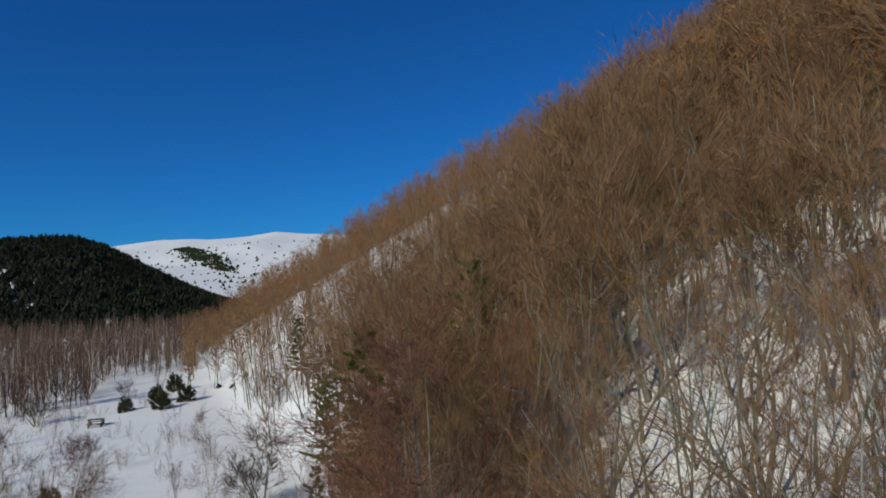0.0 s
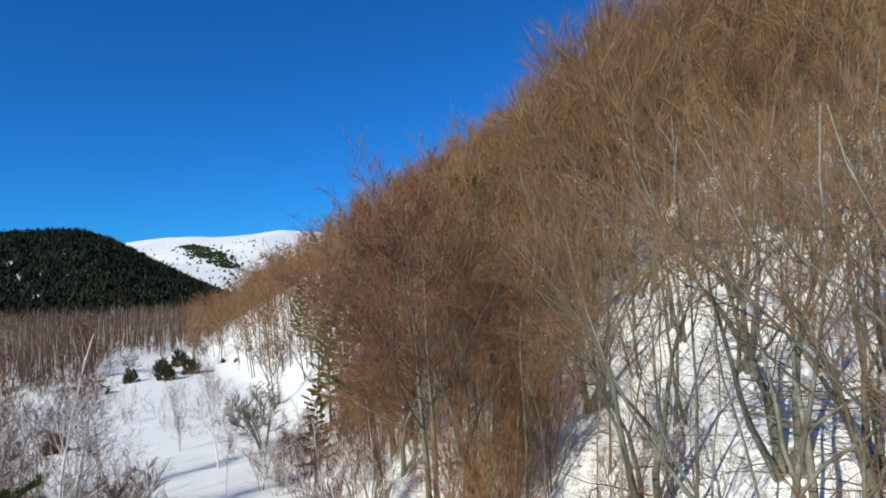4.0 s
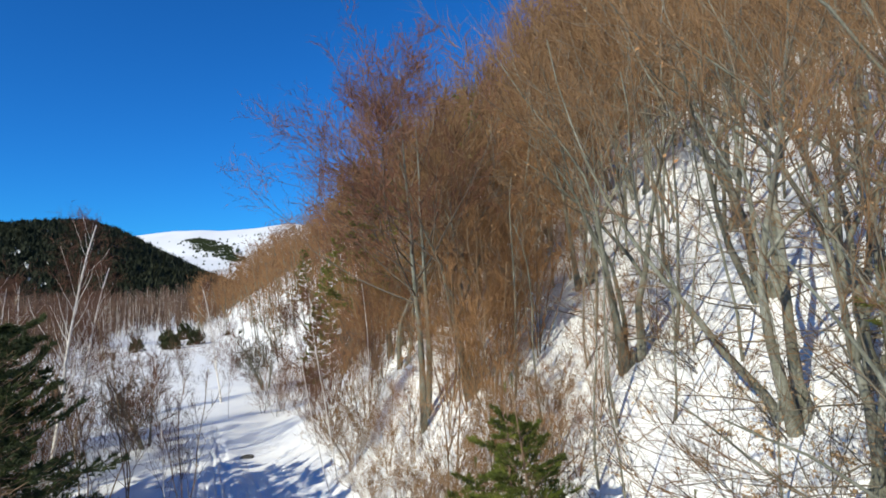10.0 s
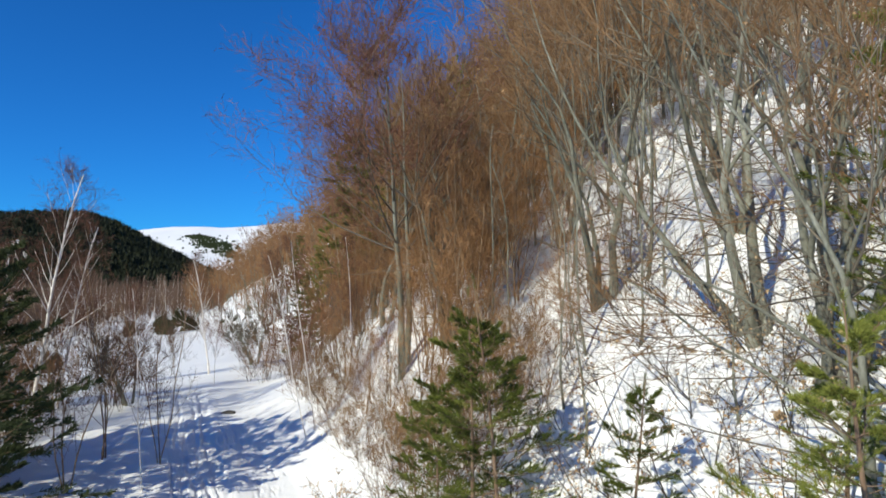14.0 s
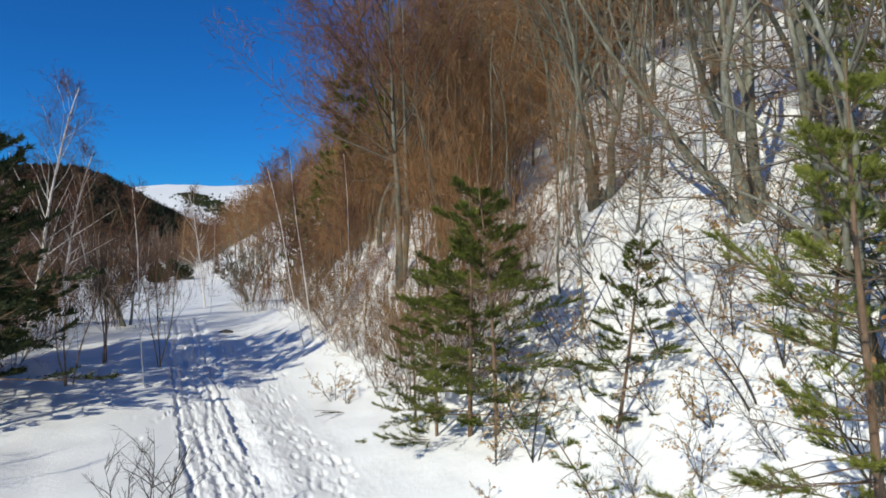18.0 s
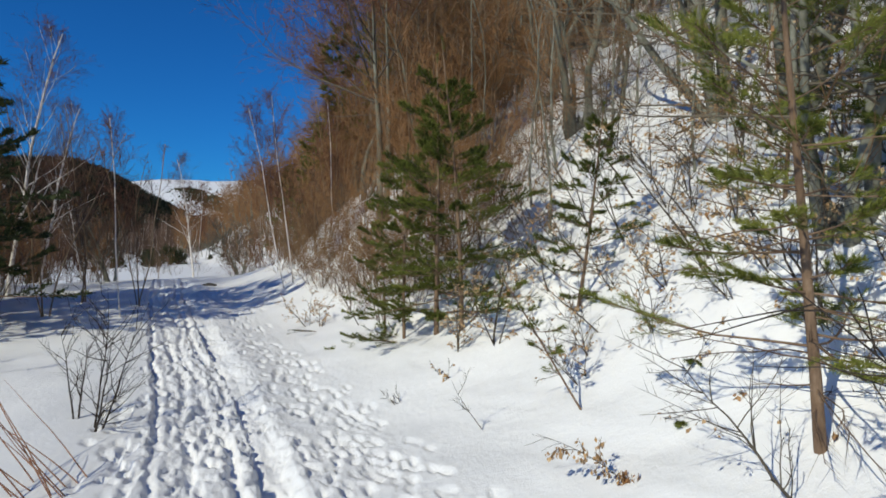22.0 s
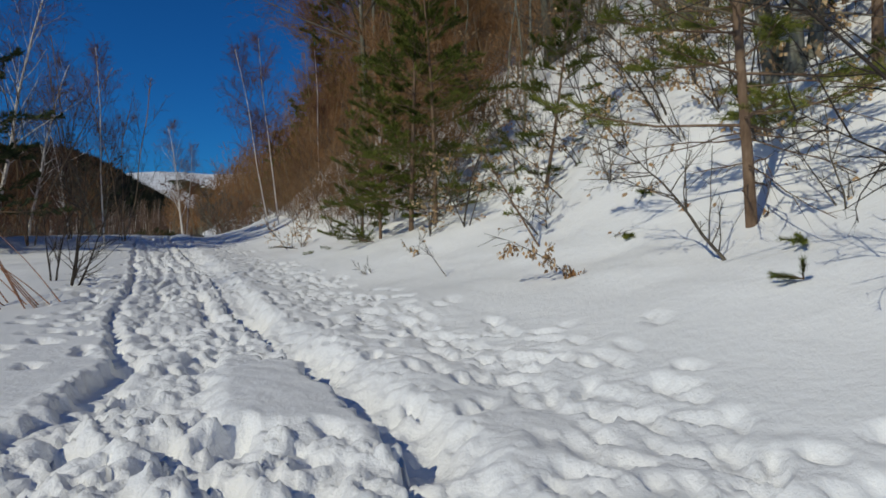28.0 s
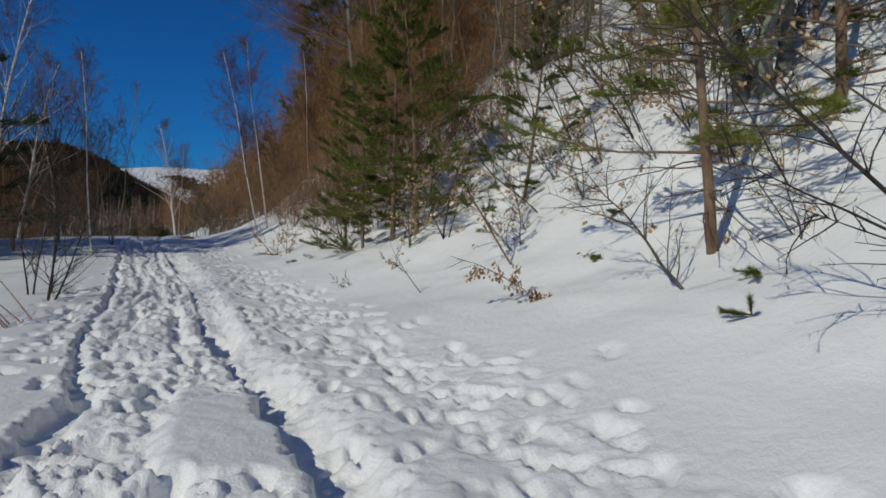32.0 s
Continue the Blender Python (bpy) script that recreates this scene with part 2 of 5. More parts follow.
def trail_offset(x, y):
    """Metres right of the middle of the trail."""
    return 0.925 * (x - trail_x(y))


def lie(x, y):
    """Height of the snow, without the trodden marks."""
    x, y = np.asarray(x, float), np.asarray(y, float)
    s, a = valley(x, y)
    floor = np.interp(a, [-200, 0, 10, 20, 28, 36, 54, 110, 250, 600], [0.3, 0.5, 0.58, 0.86, 1.1, 1.15, 0.3, -1.4, -2.2, 0.0])
    t = s - 9.0 * smooth(26, 62, a) - 0.4 * smooth(11, 19, a) + 0.45 * smooth(10.5, 7, a)
    bank = sum(np.interp(t + o, [-200, -60, -30, -12, -7, -3.1, -2, -1, 0, 1, 2, 3, 6, 15, 40, 80, 110, 200, 900],
                         [-4, -2.6, -1.4, -0.3, 0, 0.05, 0.36, 0.80, 1.40, 2.6, 3.7, 4.55, 6.8, 13.0, 30, 55, 64, 66, 55]) for o in (-0.35, 0, 0.35)) / 3
    bank = np.where(t > 4, 5.3 + (bank - 5.3) * (1 - 0.45 * smooth(60, 420, a)), bank)
    hill = 62 * smooth(0.262, 0.57, -x / np.maximum(y, 50)) * smooth(330, 600, y) * (1 + 0.10 * rough(x, y, 120, 5)) + 7 * smooth(0.42, 0.62, -x / np.maximum(y, 50)) * smooth(330, 600, y)
    wave = np.clip(np.abs(trail_offset(x, y)) - 1.2, 0, 2) / 2
    z = floor + bank + hill + wave * (0.20 * rough(x, y, 2.6, 11) + 0.35 * rough(x, y, 9, 12) * smooth(2, 12, np.abs(trail_offset(x, y))))
    return z


def ground_z(x, y):
    return float(lie(np.array([x]), np.array([y]))[0])


def spaced(*runs):
    """Grid lines: runs of (from, to, step)."""
    out = []
    for lo, hi, step in runs:
        out += list(np.arange(lo, hi - step * 0.5, step))
    return out


def grown(start, end, step, rate):
    out, v = [], start
    while abs(v) < abs(end):
        out.append(v)
        v += step
        step *= rate
    return out


def build_ground():
    us = np.array(sorted([-v for v in grown(6.0, 1800, 0.15, 1.085)]) + spaced((-5.9, -2.0, 0.12), (-2.0, -1.1, 0.05), (-1.1, 1.2, 0.02), (1.2, 2.6, 0.03), (2.6, 4.4, 0.06), (4.4, 11.0, 0.12)) + grown(11.0, 900, 0.16, 1.06))
    ys = np.array(sorted([-v for v in grown(3.2, 500, 0.2, 1.13)]) + spaced((-3.1, 0.3, 0.055), (0.3, 4.4, 0.02), (4.4, 5.0, 0.035), (5.0, 9.0, 0.055), (9.0, 14.0, 0.075), (14.0, 22.0, 0.14), (22.0, 32.0, 0.3)) + grown(32.0, 2600, 0.4, 1.06))
    U, Y = np.meshgrid(us, ys)
    X = U + trail_x(np.clip(Y, -3, 32))  # the grid runs along the trail
    Z = lie(X, Y)
    # the trail: two ruts, trodden snow between them, a band of footprints beside
    q = trail_offset(X, Y)
    fade = smooth(40, 26, Y) * smooth(-6, -3, Y)
    wob = 0.10 * rough(X * 0 + 3, Y, 1.3, 21) + 0.08 * rough(X, Y, 0.22, 22) + 0.05 * rough(X, Y, 0.07, 34, 2)
    crumb = wob + 0.05 * clods(X, Y, 0.1, 50)
    wide = smooth(3.2, 1.5, Y)
    q = q - 0.13 * wide * smooth(0.1, 0.45, q) * smooth(2.2, 1.2, q) + 0.16 * wide * smooth(-0.2, -0.55, q) * smooth(-1.9, -1.0, q)
    right = smooth(0.44, 0.48, q + crumb) * smooth(0.92, 0.62, q + crumb)
    narrow = 0.12 * smooth(2.8, 4.2, Y)
    ragged = crumb + wide * (0.12 * rough(X, Y, 0.3, 36, 3) + 0.10 * clods(X, Y, 0.16, 37))
    left = smooth(-0.72 - 0.04 * wide, -0.665, q + 0.8 * ragged) * smooth(-0.42 - narrow, -0.54 - narrow, q + 0.8 * ragged)
    deep = np.clip(0.75 + 1.1 * rough(X, Y, 1.1, 23), 0.4, 1.2)
    near = smooth(26, 10, Y)
    bx, by = X + 0.06 * rough(X, Y, 0.12, 51), Y + 0.06 * rough(X, Y, 0.12, 52)
    # untrodden crust between the ruts, broken off at its near end
    edge = q + 0.5 * crumb + 0.16 * rough(X, Y, 0.7, 62)
    hump = smooth(-0.14, 0.05, edge) * smooth(0.52, 0.42, q + 0.5 * crumb) * smooth(1.60, 1.82, Y + 1.5 * crumb + 0.5 * (q - 0.2) ** 2 + 0.3 * (q - 0.2)) * smooth(3.8, 2.8, Y + 0.4 * rough(X, Y, 0.5, 63))
    bed = smooth(0.62, 0.45, np.abs(q))
    churn = smooth(2.1, 1.6, Y + 0.3 * q) * smooth(0.8, 0.5, np.abs(q)) + 0.7 * smooth(3.6, 2.6, Y) * smooth(-0.68, -0.5, q) * smooth(0.05, -0.1, q)
    churn *= (1 - hump) * smooth(-3.0, -2.0, Y)
    beside = np.exp(-(((q - 1.65) / 0.65) ** 2))
    close = smooth(24, 12, Y) * smooth(-3.0, -2.0, Y)
    Z -= fade * (0.25 * (0.4 + 0.6 * smooth(10, 5, Y)) * deep * right + (0.10 - 0.04 * wide) * deep * left)
    Z -= fade * bed * (1 - hump) * 0.045
    Z += hump * (0.035 - 0.10 * (q - 0.18) ** 2 + 0.012 * rough(X, Y, 0.5, 27, 2))
    Z += fade * bed * (1 - hump) * (0.035 * rough(X, Y, 0.4, 24, 3) + 0.03 * near * rough(X, Y, 0.12, 25, 2))
    for k, (mid, sway) in enumerate(((-0.30, 0.34), (0.02, 0.42), (0.24, 0.30))):  # single tracks that weave between the ruts
        line = mid + sway * rough(X * 0 + 11 * k, Y, 3.4, 71 + k, 2) + 0.05 * rough(X, Y, 0.3, 75 + k)
        Z -= fade * (1 - hump) * smooth(4.2, 6.5, Y) * 0.05 * np.exp(-(((q - line) / 0.065) ** 4)) * np.clip(0.7 + 1.2 * rough(X, Y, 0.9, 78 + k), 0.2, 1.2)
    # heaped edge right of the rut, trodden lumps and broken clods
    Z += fade * 0.03 * np.exp(-(((q - 1.05) / 0.3) ** 2)) * (1 + 2 * rough(X, Y, 0.6, 26))
    Z += fade * (bed * (1 - hump) + 0.8 * beside + 0.4 * smooth(1.3, 0.7, np.abs(q))) * near * (0.018 * rough(X, Y, 0.16, 31, 3) + 0.012 * np.abs(rough(X, Y, 0.09, 32, 2)))
    Z += close * bed * (1 - hump) * (0.035 * clods(bx, by, 0.19, 53) + 0.022 * clods(bx, by, 0.08, 54))
    Z += close * beside * (0.016 * clods(bx, by, 0.17, 55) + 0.012 * clods(bx, by, 0.08, 56))
    Z += churn * (0.06 * clods(bx, by, 0.26, 57) + 0.03 * clods(bx, by, 0.11, 58) + 0.022 * clods(bx, by, 0.055, 61) + 0.022 * rough(X, Y, 0.06, 64, 2))
    rim = np.exp(-(((q + 0.76) / 0.06) ** 2)) + np.exp(-(((q - 0.9) / 0.12) ** 2)) + 0.6 * right
    Z += close * rim * (0.03 * clods(bx, by, 0.11, 59) + 0.018 * clods(bx, by, 0.055, 60))
    # footprints: an oval hole with a pushed-up rim
    rng = random.Random(4)
    dug, heaped = np.zeros_like(Z), np.zeros_like(Z)

    def hole(px, py, turn, ln, wd, depth):
        pu = px - float(trail_x(py))
        i0, i1 = np.searchsorted(us, [pu - 0.7, pu + 0.7])
        j0, j1 = np.searchsorted(ys, [py - 0.5, py + 0.5])
        if i1 - i0 < 2 or j1 - j0 < 2 or hump[min(j0 + (j1 - j0) // 2, len(ys) - 1), min(i0 + (i1 - i0) // 2, len(us) - 1)] > 0.4:
            return
        dx, dy = X[j0:j1, i0:i1] - px, Y[j0:j1, i0:i1] - py
        u, v = (dx * math.cos(turn) + dy * math.sin(turn)) / ln, (-dx * math.sin(turn) + dy * math.cos(turn)) / wd
        r = np.sqrt(u * u + v * v) * (1 + 0.35 * rough(dx + px, dy + py, 0.09, 33, 2))
        dug[j0:j1, i0:i1] = np.maximum(dug[j0:j1, i0:i1], depth * np.exp(-(r ** 6)))
        heaped[j0:j1, i0:i1] = np.maximum(heaped[j0:j1, i0:i1], 0.10 * depth * np.exp(-(((r - 1.4) / 0.3) ** 2)))

    for i in range(10):  # single prints left of the ruts
        py = 2.9 + 0.4 * i
        hole(float(trail_x(py)) - (1.02 + 0.12 * (-1) ** i) / 0.925, py, 1.9 + rng.gauss(0, 0.2), 0.11, 0.055, 0.055)
    for _ in range(70):  # scuffed snow beside the left rut
        py = rng.uniform(3.0, 9.5)
        hole(float(trail_x(py)) - rng.uniform(0.8, 1.45) / 0.925, py, rng.uniform(1.5, 2.3), rng.uniform(0.08, 0.13), rng.uniform(0.045, 0.06), rng.uniform(0.03, 0.06))
    for _ in range(1150):
        py = rng.uniform(-2.8, 26) if rng.random() < 0.55 else rng.uniform(-2.0, 9)
        band = rng.random()
        off = rng.gauss(0.0, 0.28) if band < 0.40 else rng.gauss(1.62, 0.36) if band < 0.95 or py < 4 else rng.gauss(-1.0, 0.2)
        px = float(trail_x(py)) + off / 0.925
        hole(px, py, math.atan2(0.92, -0.38) + rng.gauss(0, 0.3), rng.uniform(0.09, 0.15), rng.uniform(0.04, 0.06), rng.uniform(0.02, 0.06))
    for _ in range(24):
        py = rng.uniform(-1.5, 3.4)
        hole(float(trail_x(py)) + rng.gauss(-0.25, 0.25), py, rng.uniform(1.2, 2.2), rng.uniform(0.13, 0.2), rng.uniform(0.07, 0.10), rng.uniform(0.07, 0.13))
    Z += np.where(dug > 0.012, 0, heaped) - dug * (1 + 0.5 * rough(X, Y, 0.08, 35, 2))
    drift = smooth(2.2, 3.6, q) * smooth(30, 16, Y) * smooth(40, 20, np.abs(X))
    Z += drift * (0.07 * rough(X + 0.5 * Y, Y * 0.5, 0.9, 81, 3) + 0.016 * rough(X, Y, 0.25, 82, 2))
    ny, nx = X.shape
    idx = np.arange(nx * ny).reshape(ny, nx)
    faces = np.stack([idx[:-1, :-1], idx[:-1, 1:], idx[1:, 1:], idx[1:, :-1]], -1).reshape(-1, 4)
    me = bpy.data.meshes.new("ground")
    me.vertices.add(nx * ny)
    me.vertices.foreach_set("co", np.stack([X, Y, Z], -1).ravel())
    me.loops.add(faces.size)
    me.loops.foreach_set("vertex_index", faces.ravel())
    me.polygons.add(len(faces))
    me.polygons.foreach_set("loop_start", np.arange(0, faces.size, 4))
    me.update(calc_edges=True)
    me.polygons.foreach_set("use_smooth", np.ones(len(faces), bool))
    s, a = valley(X, Y)
    lit = me.attributes.new("litter", "FLOAT", "POINT")
    lit.data.foreach_set("value", (smooth(-0.8, 3.0, s) * smooth(150, 40, a)).ravel())
    trod = me.attributes.new("trodden", "FLOAT", "POINT")
    trod.data.foreach_set("value", np.clip(fade * (bed * (1 - hump) + churn + right + left + 0.45 * beside), 0, 1).ravel())
    me.materials.append(SNOW)
    return tagged(new("ground", me), "snow-covered valley floor and wooded bank with a trodden trail", "ground", kind="structure")


build_ground()


# ---- building blocks ----
class Shape:
    """Collects corners and faces for one mesh."""

    def __init__(self):
        self.v, self.f = [], []

    def tube(self, pts, radii, sides):
        base = len(self.v)
        up = Vector((0.31, 0.87, 0.38))
        for i, (p, r) in enumerate(zip(pts, radii)):
            d = (pts[min(i + 1, len(pts) - 1)] - pts[max(i - 1, 0)]).normalized()
            x = d.cross(up).normalized()
            y = d.cross(x)
            for k in range(sides):
                a = 2 * math.pi * k / sides
                self.v.append(p + (x * math.cos(a) + y * math.sin(a)) * r)
        for i in range(len(pts) - 1):
            o = base + i * sides
            for k in range(sides):
                j = (k + 1) % sides
                self.f.append((o + k, o + j, o + sides + j, o + sides + k))
        self.v.append(pts[-1] + (pts[-1] - pts[-2]).normalized() * radii[-1])
        o, tip = base + (len(pts) - 1) * sides, len(self.v) - 1
        for k in range(sides):
            self.f.append((o + k, o + (k + 1) % sides, tip))

    def sliver(self, p, q, w, turn):
        """A thin tapered twig of three sides, drawn as one long pyramid."""
        d = (q - p).normalized()
        x = d.cross(Vector((math.cos(turn), math.sin(turn), 0.4))).normalized() * w
        y = d.cross(x)
        b = len(self.v)
        self.v += [p + x, p - x * 0.5 + y * 0.87, p - x * 0.5 - y * 0.87, q]
        self.f += [(b, b + 1, b + 3), (b + 1, b + 2, b + 3), (b + 2, b, b + 3)]

    def blade(self, p, q, w, side):
        b = len(self.v)
        self.v += [p - side * w, p + side * w, q]
        self.f.append((b, b + 1, b + 2))

    def leaf(self, p, d, n, size):
        x = d.cross(n).normalized() * size * 0.33
        b = len(self.v)
        self.v += [p, p + d * size * 0.5 + x + n * size * 0.1, p + d * size, p + d * size * 0.5 - x + n * size * 0.1]
        self.f += [(b, b + 1, b + 2), (b, b + 2, b + 3)]

    def box(self, lo, hi):
        b = len(self.v)
        self.v += [Vector((x, y, z)) for z in (lo[2], hi[2]) for y in (lo[1], hi[1]) for x in (lo[0], hi[0])]
        self.f += [tuple(b + i for i in q) for q in ((0, 2, 3, 1), (4, 5, 7, 6), (0, 1, 5, 4), (2, 6, 7, 3), (0, 4, 6, 2), (1, 3, 7, 5))]


def part(name, shape, mat, parent, label="", boughs=None):
    """One mesh of a thing; boughs: (shape, material) of the thicker wood within it."""
    me = bpy.data.meshes.new(name)
    n, fine = len(shape.v), len(shape.f)
    more = boughs[0] if boughs else Shape()
    me.from_pydata([tuple(p) for p in shape.v + more.v], [], shape.f + [tuple(i + n for i in f) for f in more.f])
    me.polygons.foreach_set("use_smooth", np.ones(len(me.polygons), bool))
    me.materials.append(mat)
    if boughs:
        me.materials.append(boughs[1])
        me.polygons.foreach_set("material_index", [0] * fine + [1] * len(more.f))
    ob = new(name, me)
    ob.parent = parent
    return tagged(ob, label)


def thing(name, label, category, group="", at=(0, 0, 0)):
    ob = tagged(new(name), label, category, group)
    ob.location = at
    return ob


def around(rng, d, spread):
    """A direction spread radians off d."""
    side = d.cross(Vector((rng.gauss(0, 1), rng.gauss(0, 1), rng.gauss(0, 1)))).normalized()
    return (d * math.cos(spread) + side * math.sin(spread)).normalized()


def limb(rng, p, d, length, r0, r1, n, wobble, lift):
    """A crooked line of n steps from p along d."""
    pts, radii = [p.copy()], [r0]
    for i in range(n):
        d = (d + Vector((rng.gauss(0, wobble), rng.gauss(0, wobble), rng.gauss(0, wobble * 0.6) + lift))).normalized()
        p = p + d * (length / n)
        pts.append(p.copy())
        radii.append(r0 + (r1 - r0) * (i + 1) / n)
    return pts, radii


def along(pts, f):
    i = min(int(f * (len(pts) - 1)), len(pts) - 2)
    g = f * (len(pts) - 1) - i
    return pts[i].lerp(pts[i + 1], g), (pts[i + 1] - pts[i]).normalized()


def broadleaf(seed, name, label, category, height, stems, girth, lean=0.25, limbs=9, boughs=6, twigs=6, bark=None, twig=None, first=0.3, spread=0.75, twig_w=0.006, leaves=0, group="", width=1.0, low=0, burl=False, bow=0.085, flat=False, tip=0.012, forks=0, arm=None, taper=1.3, sweep=1.0):
    """A bare tree: stems from one root, limbs, boughs and twigs; low: long thin branches near the ground."""
    rng = random.Random(seed)
    root = thing(name, label, category, group)
    wood, arms, fine, dry = Shape(), Shape(), Shape(), Shape()

    def spray(line, ln, r, n, per, start=0.22):
        for j in range(n):
            p2, d2 = along(line, start + (0.98 - start) * (j + rng.random()) / n)
            l2 = ln * rng.uniform(0.22, 0.45)
            bp, br = limb(rng, p2, around(rng, d2, rng.uniform(0.5, 0.95)), l2, max(0.006, r * 0.35), 0.004, 2, 0.16, 0.10)
            if flat:
                fine.sliver(bp[0], bp[-1], br[0], 0)
            else:
                fine.tube(bp, br, 3)
            for t in range(per):
                p3, d3 = along(bp, 0.12 + 0.88 * (t + rng.random()) / per)
                q = p3 + (around(rng, d3, rng.uniform(0.2, 0.7)) + Vector((0, 0, 0.15))) * (0.12 + l2 * rng.uniform(0.45, 1.1))
                if flat:
                    fine.blade(p3, q, twig_w * 1.5, around(rng, d3, 1.571))
                else:
                    fine.sliver(p3, q, twig_w, rng.uniform(0, 6.28))
                if leaves and rng.random() < leaves:
                    for e in range(3):
                        dry.leaf(p3.lerp(q, rng.random()), around(rng, Vector((0, 0, -1)), 0.8), around(rng, Vector((0, 0, 1)), 0.9), rng.uniform(0.045, 0.07))

    for k in range(stems):
        a = 2 * math.pi * (k + rng.random() * 0.6) / stems
        out = Vector((math.cos(a), math.sin(a), 0))
        tilt = lean * rng.uniform(0.3, 1.3) if stems > 1 else lean * rng.uniform(0, 0.5)
        d = (Vector((0, 0, 1)) + out * tilt).normalized()
        h = height * rng.uniform(0.7, 1.0)
        g = girth * rng.uniform(0.6, 1.0)
        pts, radii = limb(rng, out * girth * (1.3 if stems > 1 else 0) + Vector((0, 0, -0.4)), d, h + 0.4, g, tip, 10, bow, 0.035)
        radii = [tip + (g - tip) * (1 - i / 10) ** taper for i in range(11)]
        radii[0] *= 1.4
        wood.tube(pts, radii, 7 if girth > 0.05 else 4)
        leaders = [(pts, g, first, limbs)]
        for i in range(forks):  # leaders that part from the stem low down
            f = rng.uniform(0.22, 0.5)
            p, pd = along(pts, f)
            gf = g * (1 - f) ** taper * rng.uniform(0.6, 0.85)
            fp, fr = limb(rng, p, around(rng, pd, rng.uniform(0.25, 0.5)), h * rng.uniform(0.45, 0.65), gf, tip, 7, bow * 1.2, 0.05)
            wood.tube(fp, fr, 6)
            leaders.append((fp, gf, first * 0.8, max(4, limbs - 2)))
        for lead, gl, start, number in leaders:
            for i in range(number):
                f = start + (0.97 - start) * (i + rng.random()) / number
                p, pd = along(lead, f)
                ln = height * width * (0.42 - 0.26 * max(f, first)) * rng.uniform(0.6, 1.3)
                r = max(0.008, gl * (1 - f) * 0.42)
                lp, lr = limb(rng, p, around(rng, pd, spread * rng.uniform(0.6, 1.3)), ln, r, 0.006, 5 if girth > 0.05 else 3, 0.16, 0.08)
                arms.tube(lp, lr, 4 if girth > 0.05 else 3)
                spray(lp, ln, r, boughs, twigs)
        for i in range(low):
            p, pd = along(pts, rng.uniform(0.06, 0.3))
            ln = rng.uniform(1.2, 2.8) * sweep
            b = rng.uniform(0, 6.28)
            lp, lr = limb(rng, p, Vector((math.cos(b), math.sin(b), rng.uniform(-0.2, 0.35))).normalized(), ln, 0.02, 0.004, 6, 0.2, 0.0)
            arms.tube(lp, lr, 4)
            spray(lp, ln * 0.7, 0.012, 5, 3)
    if burl:
        for k in range(9):
            a = rng.uniform(0, 6.28)
            o = Vector((math.cos(a), math.sin(a), 0)) * girth * rng.uniform(0.6, 1.2)
            top = o + Vector((rng.gauss(0, 0.04), rng.gauss(0, 0.04), rng.uniform(0.1, 0.4)))
            wood.tube([o + Vector((0, 0, -0.5)), o, o.lerp(top, 0.6), top], [girth * f for f in (0.65, 0.6, 0.45, 0.1)], 6)
    part("trunk", wood, bark or BARK, root)
    part("crown", fine, twig or TWIG, root, "", (arms, arm or bark or BARK))
    if dry.f:
        part("dry_leaves", dry, DRY_LEAF, root, "curled brown dry leaves")
    return root


